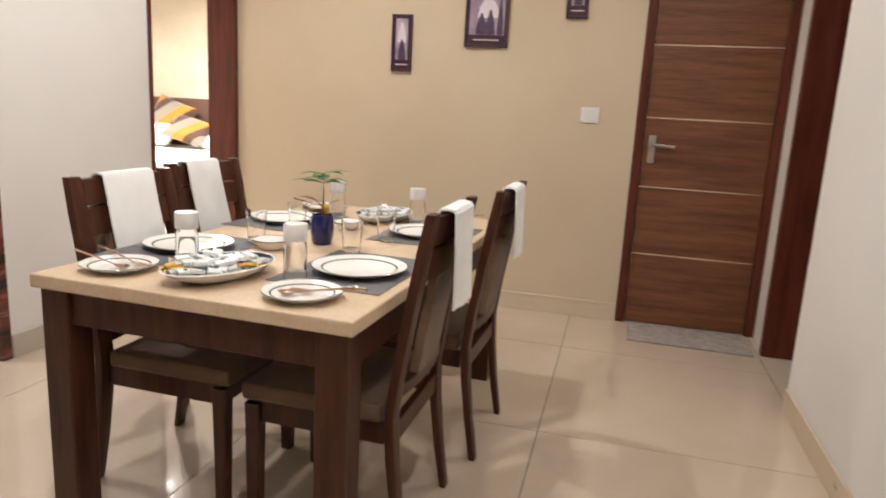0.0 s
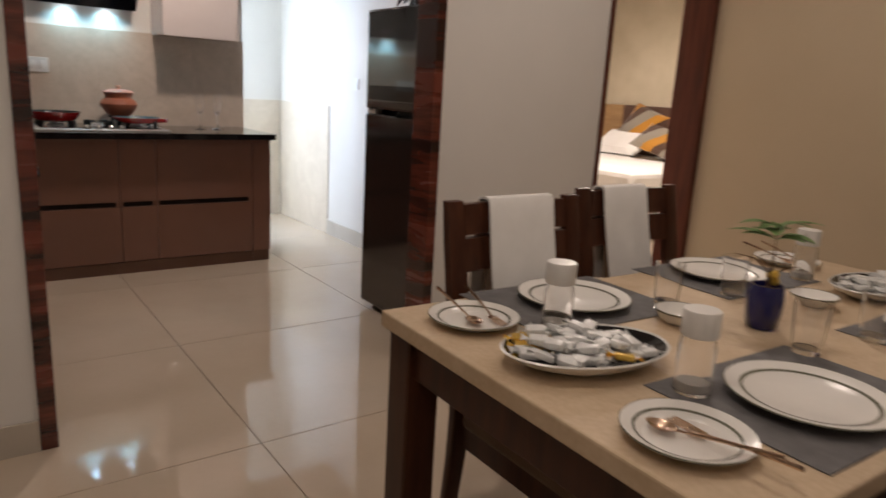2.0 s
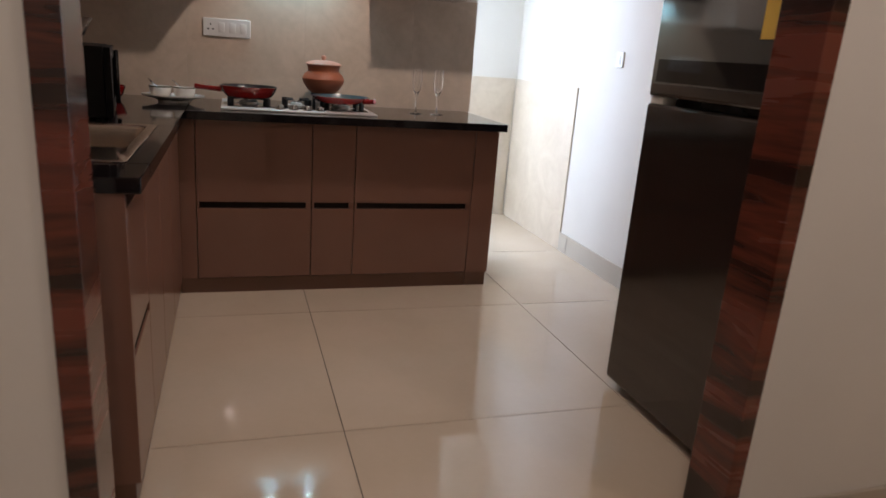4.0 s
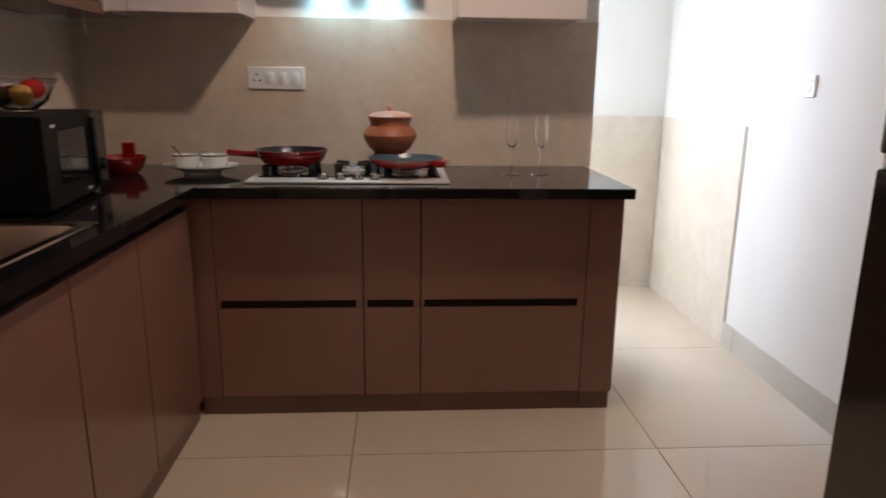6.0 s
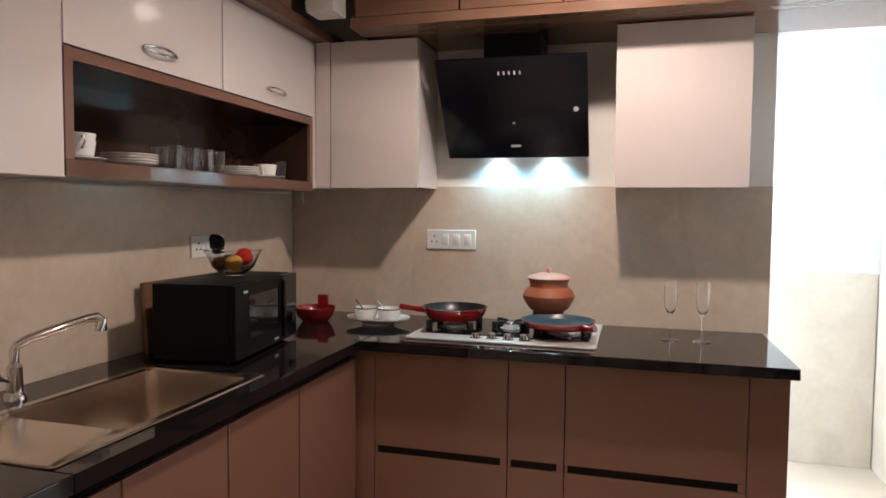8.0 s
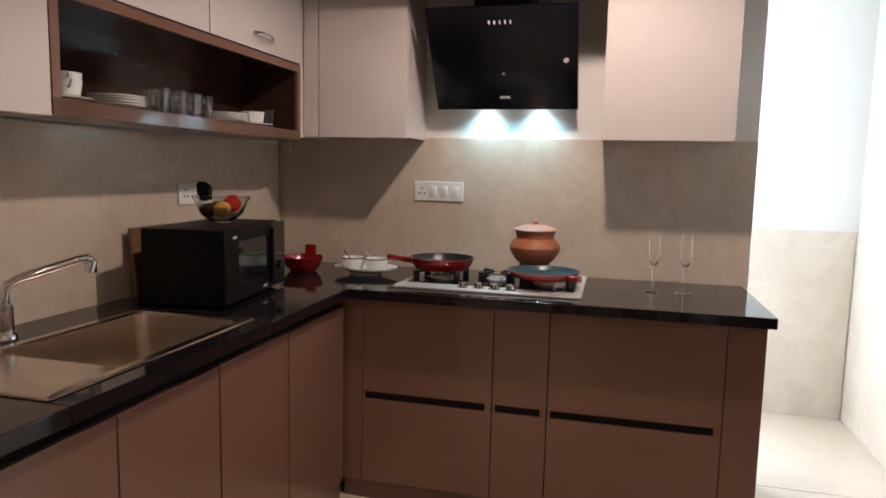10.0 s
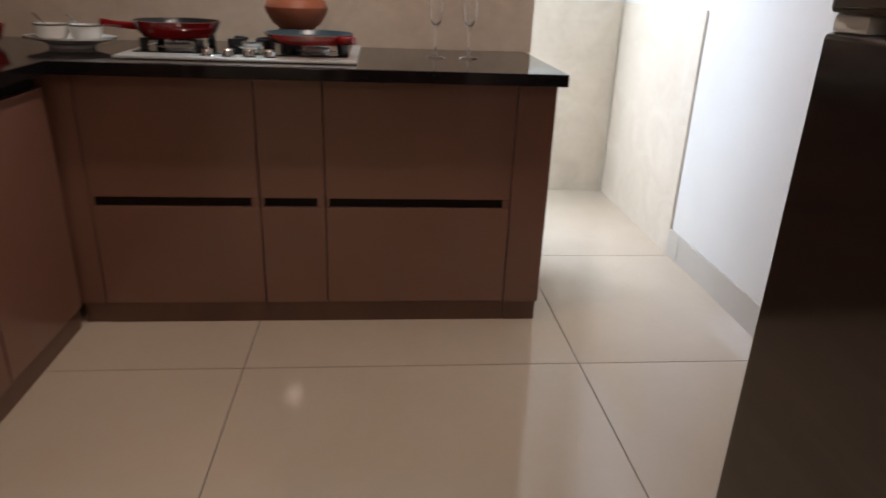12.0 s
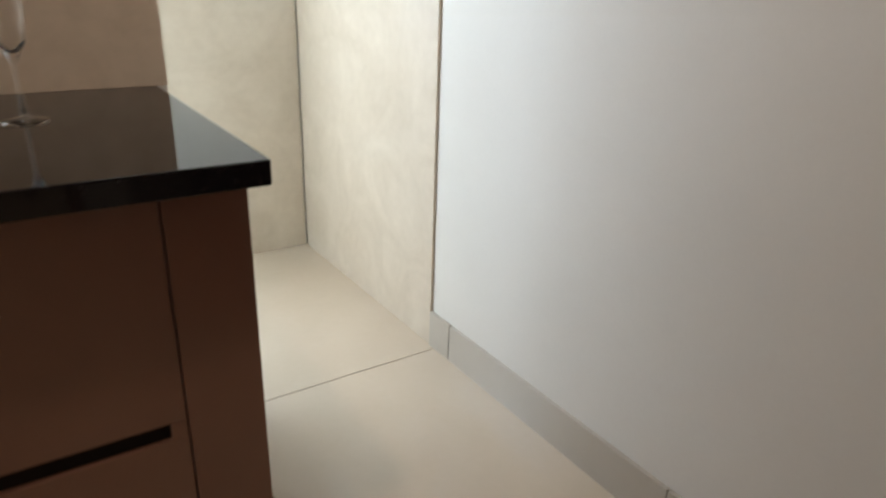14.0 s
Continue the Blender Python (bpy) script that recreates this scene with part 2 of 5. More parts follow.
M_NICKEL = surface("satin_nickel", (0.52, 0.46, 0.40), (0.60, 0.54, 0.47), 0.28, bump=0.0, metal=1.0)
M_HEADB = surface("brown_headboard_fabric", (0.085, 0.043, 0.028), (0.13, 0.068, 0.045), 0.7, fine=300, bump=0.2)
M_LINEN = surface("white_bed_linen", (0.76, 0.74, 0.71), (0.83, 0.81, 0.78), 0.9, scale=6, fine=300, bump=0.15, spec=0.2)
M_CUSHION = striped("striped_cushion_fabric", ((0.42, 0.19, 0.022), (0.075, 0.04, 0.026), (0.24, 0.21, 0.17)), 3.0, -28)
M_YELLOW = surface("yellow_sticker", (0.65, 0.42, 0.06), (0.72, 0.48, 0.08), 0.4)
M_FRUITY = surface("yellow_fruit", (0.52, 0.27, 0.05), (0.62, 0.35, 0.08), 0.4, scale=20)
M_FRUITR = surface("red_fruit", (0.42, 0.015, 0.012), (0.55, 0.03, 0.02), 0.2, scale=20)
M_FRUITD = surface("dark_plum_skin", (0.030, 0.012, 0.008), (0.065, 0.030, 0.016), 0.3, scale=20)
M_BOARD = surface("brown_board", (0.15, 0.075, 0.035), (0.21, 0.11, 0.055), 0.5, stretch=(1, 1, 8))
M_OAK = surface("pale_oak_veneer", (0.30, 0.17, 0.07), (0.40, 0.24, 0.11), 0.4, scale=3, fine=20, stretch=(1, 1, 8))
# Cool light on the east wall is tinted into this white; partition shares it
M_COOLLIT = surface("white_paint_cool_light_tint", (0.72, 0.70, 0.665), (0.76, 0.74, 0.705), 0.7, scale=1.5, fine=120, bump=0.015, spec=0.3)
M_SKIRTB = surface("warm_beige_skirting_tile", (0.575, 0.475, 0.345), (0.62, 0.52, 0.385), 0.3, scale=5, bump=0.01)
M_GLASS = glass("clear_glass")
M_PANE = glass("window_glass")
M_LAMPGLOW = glow("lamp_diffuser", (1.0, 0.82, 0.6), 12.0)
M_HOODGLOW = glow("hood_led", (0.8, 0.95, 1.0), 25.0)


# ---- building blocks ----
def bbox(x0, x1, y0, y1, z0, z1, bevel=0.0, bm=None):
    """A box, with rounded edges where bevel is given, added to bm."""
    made = bmesh.new()
    bmesh.ops.create_cube(made, size=1)
    for v in made.verts:
        v.co = Vector((x0 + (v.co.x + 0.5) * (x1 - x0), y0 + (v.co.y + 0.5) * (y1 - y0), z0 + (v.co.z + 0.5) * (z1 - z0)))
    if bevel:
        bmesh.ops.bevel(made, geom=made.edges[:], offset=bevel, segments=2, affect="EDGES", profile=0.5)
    return joined(bm, made)


def joined(bm, made):
    """Adds the bmesh made to bm."""
    if bm is None:
        return made
    tmp = bpy.data.meshes.new("tmp")
    made.to_mesh(tmp)
    made.free()
    bm.from_mesh(tmp)
    bpy.data.meshes.remove(tmp)
    return bm


def turned(bm, m):
    bmesh.ops.transform(bm, matrix=m, verts=bm.verts)
    return bm


def lathe(profile, seg=28, bm=None, sx=1.0, sy=1.0):
    """A turned body from (radius, height) pairs; radius 0 closes it."""
    made = bmesh.new()
    rings = []
    for r, z in profile:
        if r < 1e-6:
            rings.append([made.verts.new((0, 0, z))])
        else:
            rings.append([made.verts.new((sx * r * math.cos(2 * math.pi * i / seg), sy * r * math.sin(2 * math.pi * i / seg), z)) for i in range(seg)])
    for a, b in zip(rings, rings[1:]):
        for i in range(seg):
            j = (i + 1) % seg
            if len(a) == 1 and len(b) > 1:
                made.faces.new((a[0], b[j], b[i]))
            elif len(b) == 1 and len(a) > 1:
                made.faces.new((a[i], a[j], b[0]))
            elif len(a) > 1:
                made.faces.new((a[i], a[j], b[j], b[i]))
    bmesh.ops.recalc_face_normals(made, faces=made.faces[:])
    return joined(bm, made)


def tube(points, radius, seg=10, bm=None):
    """A round bar along points; radius is one number or one for each point."""
    made = bmesh.new()
    pts = [Vector(p) for p in points]
    radii = radius if isinstance(radius, (list, tuple)) else [radius] * len(pts)
    rings = []
    for k, p in enumerate(pts):
        d = (pts[min(k + 1, len(pts) - 1)] - pts[max(k - 1, 0)]).normalized()
        side = d.cross(Vector((0, 0, 1)))
        side = side.normalized() if side.length > 1e-4 else Vector((1, 0, 0))
        up = side.cross(d).normalized()
        rings.append([made.verts.new(p + radii[k] * (math.cos(2 * math.pi * i / seg) * side + math.sin(2 * math.pi * i / seg) * up)) for i in range(seg)])
    for a, b in zip(rings, rings[1:]):
        for i in range(seg):
            j = (i + 1) % seg
            made.faces.new((a[i], a[j], b[j], b[i]))
    made.faces.new(rings[0][::-1])
    made.faces.new(rings[-1])
    bmesh.ops.recalc_face_normals(made, faces=made.faces[:])
    return joined(bm, made)


def bar(points, w, d, bm=None, taper=None):
    """A bar of rectangular section (w along y, d along x) through points, which rise in z."""
    made = bmesh.new()
    rings = []
    for k, p in enumerate(points):
        f = taper[k] if taper else 1.0
        rings.append([made.verts.new((p[0] + sx * d * f / 2, p[1] + sy * w * f / 2, p[2])) for sx, sy in ((-1, -1), (1, -1), (1, 1), (-1, 1))])
    for a, b in zip(rings, rings[1:]):
        for i in range(4):
            j = (i + 1) % 4
            made.faces.new((a[i], a[j], b[j], b[i]))
    made.faces.new(rings[0][::-1])
    made.faces.new(rings[-1])
    edges = [e for e in made.edges if abs((e.verts[0].co - e.verts[1].co).z) > 0.02]
    bmesh.ops.bevel(made, geom=edges, offset=0.005, segments=2, affect="EDGES", profile=0.5)
    return joined(bm, made)


def finish(name, bm, material):
    me = bpy.data.meshes.new(name)
    bm.to_mesh(me)
    bm.free()
    for p in me.polygons:
        p.use_smooth = True
    me.set_sharp_from_angle(angle=radians(32))
    for p in me.polygons:               # large box faces stay truly flat, rounded edges are smooth
        p.use_smooth = not (p.area > 0.002 and max(abs(c) for c in p.normal) > 0.9999)
    me.materials.append(material)
    return new(name, me)


def part(name, bm, material, parent, label=""):
    ob = finish(name, bm, material)
    ob.parent = parent
    return tagged(ob, label) if label else ob


def thing(name, m, label, category, group="", kind=""):
    ob = new(name)
    ob.empty_display_size = 0.05
    ob.matrix_basis = m
    return tagged(ob, label, category, group, kind)


def solo(name, bm, material, m, label, category, group="", kind=""):
    ob = finish(name, bm, material)
    ob.matrix_basis = m
    return tagged(ob, label, category, group, kind)


def setting(name, bm, material, label, category):
    return tagged(finish(name, bm, material), label, category, "", "structure")



# ---- walls, floor, ceiling ----
PX0, PX1 = -2.795, -2.665      # partition between dining room and kitchen
LOW = -0.05
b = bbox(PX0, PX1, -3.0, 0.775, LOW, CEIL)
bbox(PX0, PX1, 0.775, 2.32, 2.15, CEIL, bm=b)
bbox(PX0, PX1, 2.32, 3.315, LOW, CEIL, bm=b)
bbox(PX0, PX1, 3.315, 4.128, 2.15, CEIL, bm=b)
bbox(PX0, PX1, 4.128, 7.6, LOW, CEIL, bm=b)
wall_partition = setting("wall_partition", b, M_COOLLIT, "off-white painted partition wall with two openings", "wall")
b = bbox(PX1, -0.02, 4.13, 4.26, LOW, CEIL)
bbox(-0.02, 0.77, 4.13, 4.26, 2.10, CEIL, bm=b)
bbox(0.77, 2.3, 4.13, 4.26, LOW, CEIL, bm=b)
wall_north = setting("wall_north", b, M_BEIGE, "warm beige painted dining room wall", "wall")
setting("wall_behind_door", bbox(-0.3, 1.1, 4.9, 5.0, LOW, CEIL), M_WHITE, "plain wall behind the closed door", "wall")
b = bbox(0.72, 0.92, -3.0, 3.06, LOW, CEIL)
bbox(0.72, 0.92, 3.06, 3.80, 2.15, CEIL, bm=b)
wall_east = setting("wall_east", b, M_COOLLIT, "off-white painted wall ending at an opening", "wall")
setting("wall_stub", bbox(0.775, 0.92, 3.835, 4.13, LOW, CEIL), M_WHITE, "narrow off-white wall piece beside the door", "wall")
setting("wall_lobby", bbox(2.3, 2.4, 2.0, 4.3, LOW, CEIL), M_WHITE, "plain off-white wall closing the side lobby", "wall")
setting("wall_lobby_side", bbox(0.92, 2.3, 2.0, 2.1, LOW, CEIL), M_WHITE, "plain off-white lobby side wall", "wall")
setting("wall_south", bbox(PX0, 0.92, -3.1, -3.0, LOW, CEIL), M_WHITE, "plain off-white rear dining wall", "wall")
setting("wall_kitchen_south", bbox(-5.45, PX0, 0.10, 0.215, LOW, CEIL), M_WHITE, "painted kitchen wall behind the sink run", "wall")
b = bbox(-5.45, -5.335, 0.215, 2.42, LOW, CEIL)
bbox(-5.45, -5.335, 2.42, 3.152, 2.12, CEIL, bm=b)
setting("wall_kitchen_west", b, M_WHITE, "painted kitchen wall behind the cooker", "wall")
setting("wall_kitchen_north", bbox(-6.5, PX0, 3.152, 3.27, LOW, CEIL), M_WHITE, "white painted wall beside the refrigerator", "wall")


def pierced(x0, x1, ys, zs):
    """One wall slab across x0 to x1 with a hole in the middle field of ys by zs."""
    b = bmesh.new()
    v = {(i, j, k): b.verts.new((x, y, z)) for i, x in enumerate((x0, x1)) for j, y in enumerate(ys) for k, z in enumerate(zs)}
    for j in range(3):
        for k in range(3):
            if (j, k) != (1, 1):
                for i in range(2):
                    b.faces.new((v[i, j, k], v[i, j + 1, k], v[i, j + 1, k + 1], v[i, j, k + 1]))
    for c0, c1 in ((0, 3), (1, 2)):
        loop = [(j, c0) for j in range(c0, c1)] + [(c1, k) for k in range(c0, c1)] + [(j, c1) for j in range(c1, c0, -1)] + [(c0, k) for k in range(c1, c0, -1)]
        for p, q in zip(loop, loop[1:] + loop[:1]):
            b.faces.new((v[0, *p], v[0, *q], v[1, *q], v[1, *p]))
    bmesh.ops.recalc_face_normals(b, faces=b.faces[:])
    return b


setting("wall_utility_west", pierced(-6.5, -6.378, (0.6, 0.87, 2.37, 3.152), (LOW, 0.88, 2.12, CEIL)), M_WHITE, "white outer wall of the utility passage with a wide window", "wall")
setting("wall_utility_south", bbox(-6.5, -5.45, 0.5, 0.6, LOW, CEIL), M_WHITE, "plain white end wall of the utility passage", "wall")
setting("wall_bedroom_north", bbox(-6.9, PX0, 7.6, 7.7, LOW, CEIL), M_CREAM, "cream painted bedroom wall behind the bed", "wall")
setting("wall_bedroom_west", bbox(-6.9, -6.8, 3.27, 7.6, LOW, CEIL), M_WHITE, "plain off-white bedroom wall", "wall")
setting("ceiling", bbox(-7.0, 2.4, -3.1, 7.7, CEIL, CEIL + 0.1), M_CEIL, "flat white painted ceiling", "ceiling")
setting("ceiling_kitchen", bbox(-5.334, PX0 - 0.001, 0.216, 3.151, KCEIL, KCEIL + 0.06), M_CEIL, "flat white lowered kitchen ceiling", "ceiling")
floor = setting("floor", bbox(-7.0, 2.4, -3.1, 7.7, -0.12, -0.004), M_GROUT, "cream polished floor tiles with thin dark joints", "floor")

# window of the utility passage
win = thing("window_1", pose(-6.44, 1.62, 0.88), "white framed three-pane window lighting the utility passage", "window", kind="structure")
for y in (-0.73, -0.25, 0.25, 0.73):
    part("window_frame", bbox(-0.03, 0.03, y - 0.0195, y + 0.0195, 0.041, 1.199, 0.004), M_PLASTICW, win)
for z in (0.0, 1.2):
    part("window_frame", bbox(-0.03, 0.03, -0.7495, 0.7495, z, z + 0.04, 0.004), M_PLASTICW, win)
for y in (-0.49, 0.0, 0.49):
    pane = part("pane", bbox(-0.003, 0.003, y - 0.22, y + 0.22, 0.0405, 1.1995), M_PANE, win)
    pane.visible_shadow = False

# timber linings of the openings
fr = thing("door_frame_1", pose(-2.73, 1.55, 0), "dark red banded timber lining of the kitchen opening", "door frame", kind="structure")
part("jamb", bbox(-0.075, 0.075, -0.775, -0.724, 0, 2.10, 0.003), M_ZEBRA, fr)
part("jamb", bbox(-0.075, 0.075, 0.722, 0.768, 0, 2.10, 0.003), M_ZEBRA, fr)
part("head", bbox(-0.075, 0.075, -0.775, 0.768, 2.103, 2.15, 0.003), M_ZEBRA, fr)
fr = thing("door_frame_2", pose(-2.73, 3.72, 0), "red-brown timber lining of the bedroom opening", "door frame", kind="structure")
part("jamb", bbox(-0.08, 0.075, -0.405, -0.378, 0, 2.10, 0.003), M_REDWOOD, fr)
part("jamb", bbox(-0.075, 0.128, 0.366, 0.4085, 0, 2.10, 0.004), M_REDWOOD, fr)
part("head", bbox(-0.08, 0.075, -0.405, 0.405, 2.103, 2.15, 0.003), M_REDWOOD, fr)
fr = thing("door_frame_3", pose(0.85, 3.80, 0), "red-brown timber post lining the side opening", "door frame", kind="structure")
part("jamb", bbox(-0.10, 0.12, -0.02, 0.033, 0, 2.10, 0.004), M_REDWOOD, fr)
part("head", bbox(-0.10, 0.08, -0.74, -0.022, 2.10, 2.148, 0.003), M_REDWOOD, fr)

# closed door in the beige wall
dr = thing("door_1", pose(0.375, 4.13, 0), "closed walnut veneer door with four pale metal inlays", "door", kind="structure")
b = bbox(-0.393, -0.345, -0.012, 0.08, 0, 2.098, 0.003)
bbox(0.345, 0.393, -0.012, 0.08, 0, 2.098, 0.003, b)
bbox(-0.345, 0.345, -0.012, 0.08, 2.055, 2.098, 0.003, b)
part("door_frame", b, M_REDWOOD, dr)
leaf = part("door_leaf", bbox(-0.343, 0.343, 0.012, 0.05, 0.008, 2.052, 0.002), M_DOOR, dr)
for z in (0.43, 0.83, 1.23, 1.635):
    part("inlay", bbox(-0.34, 0.34, 0.0095, 0.02, z - 0.0045, z + 0.0045), M_GILT, leaf, "pale metal inlay strip")
hd = part("door_handle", bbox(-0.312, -0.272, 0.002, 0.0118, 0.97, 1.13, 0.003), M_NICKEL, leaf, "satin metal lever handle on a long plate")
part("lever", tube([(-0.292, 0.004, 1.075), (-0.292, -0.045, 1.075), (-0.275, -0.052, 1.075), (-0.17, -0.052, 1.072)], 0.0095), M_NICKEL, hd)

# skirtings
SK = 0.11
b = bbox(-2.595, -0.02, 4.118, 4.129, 0, SK - 0.012, 0.002)
setting("skirting_north", b, M_SKIRTB, "low beige tile skirting on the dining wall", "skirting")
setting("trim_north", bbox(-2.595, -0.02, 4.114, 4.129, SK - 0.0115, SK - 0.002, 0.002), M_CREAM, "thin pale edge strip along the skirting", "trim")
setting("skirting_east", bbox(0.709, 0.719, -3.0, 3.06, 0, SK - 0.01, 0.002), M_SKIRTB, "low beige tile skirting on the side wall", "skirting")
b = bbox(-2.664, -2.652, 2.322, 3.313, 0, SK, 0.002)
bbox(-2.664, -2.652, -3.0, 0.773, 0, SK, 0.002, b)
setting("skirting_partition", b, M_SKIRT, "low beige tile skirting on the partition wall", "skirting")
sk = thing("skirting_kitchen", pose(-4.4, 3.146, 0), "beige tile skirting along the white kitchen wall", "skirting", kind="structure")
for x0, x1 in ((-5.37, -5.262), (-5.258, -4.432), (-4.428, -3.42), (-3.418, -2.80)):
    part("skirting_tile", bbox(x0 + 4.4, x1 + 4.4, -0.006, 0.0055, 0, SK + 0.01, 0.001), M_SKIRT, sk)

# ---- kitchen: base units ----
FX = -4.722                    # fronts of the cooker run
TOPZ, SLAB = 0.88, 0.038


worktop = thing("worktop", pose(-4.652, 0.855, TOPZ - SLAB), "polished black granite L-shaped kitchen worktop", "worktop")
for x0, x1, y0, y1, bv in ((-5.333, -4.652, 0.8735, 2.40, 0.003), (-5.333, -4.06, 0.226, 0.872, 0.003), (-4.0585, -3.28, 0.226, 0.398, 0.0),
                           (-4.0585, -3.28, 0.817, 0.872, 0.0), (-3.2785, -3.09, 0.226, 0.872, 0.003)):
    part("slab", bbox(x0 + 4.652, x1 + 4.652, y0 - 0.855, y1 - 0.855, 0, SLAB, bv), M_GRANITE, worktop)

FT = 0.838                     # top of the fronts
COLS = [("drawer_unit", 0.906, 1.4345), ("drawer_unit", 1.4355, 1.6445), ("drawer_unit", 1.6455, 2.26)]
for name, y0, y1 in COLS:
    w = y1 - y0
    u = thing(name, pose(FX, (y0 + y1) / 2, 0), "taupe laminate drawer unit with a dark finger groove", "drawer unit", "drawer units under the cooker")
    part("body", bbox(-0.60, -0.022, -w / 2 + 0.001, w / 2 - 0.001, 0.076, FT + 0.002), M_DARK, u)
    part("drawer_front", bbox(-0.02, 0, -w / 2 + 0.0012, w / 2 - 0.0012, 0.080, 0.425, 0.0015), M_CABINET, u)
    part("drawer_front", bbox(-0.02, 0, -w / 2 + 0.0012, w / 2 - 0.0012, 0.456, FT, 0.0015), M_CABINET, u)
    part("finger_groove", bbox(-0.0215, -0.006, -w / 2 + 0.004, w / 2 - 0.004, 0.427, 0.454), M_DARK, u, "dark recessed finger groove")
    part("groove_end", bbox(-0.02, -0.001, -w / 2 + 0.002, -w / 2 + 0.012, 0.4255, 0.4555), M_CABINET, u)
    part("groove_end", bbox(-0.02, -0.001, w / 2 - 0.026, w / 2 - 0.002, 0.4255, 0.4555), M_CABINET, u)
    part("plinth", bbox(-0.06, -0.014, -w / 2 - 0.003, w / 2 + 0.003, 0, 0.074, 0.001), M_PLINTH, u)
u = thing("end_panel", pose(FX, 2.325, 0), "taupe laminate end panel of the cooker run", "panel")
part("panel", bbox(-0.61, 0.002, -0.0635, 0.06, 0.078, 0.842, 0.0015), M_CABINET, u)
part("plinth", bbox(-0.60, -0.012, -0.06, 0.055, 0, 0.076, 0.001), M_PLINTH, u)
u = thing("corner_filler", pose(FX, 0.870, 0), "taupe laminate corner filler between the two runs", "panel")
part("panel", bbox(-0.03, -0.002, -0.085, 0.034, 0.078, 0.842, 0.0015), M_CABINET, u)
part("plinth", bbox(-0.05, -0.016, -0.045, 0.036, 0, 0.076, 0.001), M_PLINTH, u)

FY = 0.835                     # fronts of the sink run
for x0, x1 in ((-4.70, -4.236), (-4.232, -3.835), (-3.831, -3.442)):
    w = x1 - x0
    u = thing("base_cabinet", pose((x0 + x1) / 2, FY, 0), "taupe laminate base cabinet with a plain door", "cabinet", "base cabinets under the sink")
    part("body", bbox(-w / 2 + 0.001, w / 2 - 0.001, -0.62, -0.022, 0.076, 0.60), M_NICHE, u)
    part("door", bbox(-w / 2 + 0.002, w / 2 - 0.002, -0.02, 0, 0.080, 0.800, 0.0015), M_CABINET, u)
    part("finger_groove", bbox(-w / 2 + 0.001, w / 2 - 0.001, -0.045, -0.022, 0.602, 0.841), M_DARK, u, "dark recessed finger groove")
    part("plinth", bbox(-w / 2 - 0.002, w / 2 + 0.002, -0.06, -0.014, 0, 0.074, 0.001), M_PLINTH, u)
u = thing("drawer_unit", pose(-3.28, FY, 0), "taupe laminate drawer unit at the end of the sink run", "drawer unit", "base cabinets under the sink")
part("body", bbox(-0.158, 0.158, -0.62, -0.022, 0.076, 0.60), M_NICHE, u)
part("drawer_front", bbox(-0.158, 0.158, -0.02, 0, 0.080, 0.425, 0.0015), M_CABINET, u)
part("drawer_front", bbox(-0.158, 0.158, -0.02, 0, 0.456, 0.800, 0.0015), M_CABINET, u)
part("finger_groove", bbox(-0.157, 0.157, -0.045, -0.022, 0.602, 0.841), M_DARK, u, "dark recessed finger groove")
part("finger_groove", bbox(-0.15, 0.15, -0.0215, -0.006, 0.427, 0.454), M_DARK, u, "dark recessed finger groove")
part("plinth", bbox(-0.16, 0.16, -0.06, -0.014, 0, 0.074, 0.001), M_PLINTH, u)

u = thing("end_panel", pose(-3.1195, FY, 0), "taupe laminate end panel of the sink run", "panel")
part("panel", bbox(-0.0005, 0.018, -0.608, 0.0, 0.078, 0.8415, 0.0015), M_CABINET, u)
part("plinth", bbox(-0.0005, 0.014, -0.60, -0.014, 0, 0.076, 0.001), M_PLINTH, u)

# ---- kitchen: wall units ----
UB, UT = 1.482, 2.112          # doors of the white wall units
for y0, y1, label in ((0.572, 0.975, "white gloss wall cabinet beside the cooker hood, in the corner"), (1.79, 2.285, "white gloss wall cabinet beside the passage")):
    w = y1 - y0
    u = thing("wall_cabinet", pose(-5.03, (y0 + y1) / 2, UB), label, "cabinet", "white wall cabinets")
    part("body", bbox(-0.303, -0.022, -w / 2, w / 2, 0, 0.63, 0.001), M_GLOSSW, u)
    part("door", bbox(-0.02, 0, -w / 2 + 0.001, w / 2 - 0.001, -0.004, UT - UB, 0.0015), M_GLOSSW, u)
u = thing("corner_filler", pose(-5.03, 0.535, UB), "white gloss filler in the corner of the wall cabinets", "panel")
part("panel", bbox(-0.02, 0.0, -0.034, 0.034, -0.004, 0.634, 0.001), M_GLOSSW, u)
# Unseen body behind the filler, added to block lamp light slipping through the corner
part("body", bbox(-0.295, 0.028, -0.308, -0.038, -0.006, 0.63), M_GLOSSW, u)

NY = 0.50                      # fronts of the wall units over the sink
u = thing("wall_cabinet", pose(-4.325, NY, 1.46), "white gloss cabinet with flap doors over an open dark niche", "cabinet", "white wall cabinets")
part("back", bbox(-0.675, 0.675, -0.28, -0.268, 0.0, 0.325), M_NICHE, u)
part("shelf", bbox(-0.675, 0.675, -0.267, 0.0, 0.0, 0.042, 0.001), M_SHELF, u, "glossy brown laminate niche shelf")
part("niche_top", bbox(-0.675, 0.675, -0.267, -0.0135, 0.292, 0.322), M_NICHE, u)
part("side", bbox(-0.675, -0.647, -0.267, -0.0135, 0.0425, 0.2915), M_NICHE, u)
part("side", bbox(0.647, 0.675, -0.267, -0.0135, 0.0425, 0.2915), M_NICHE, u)
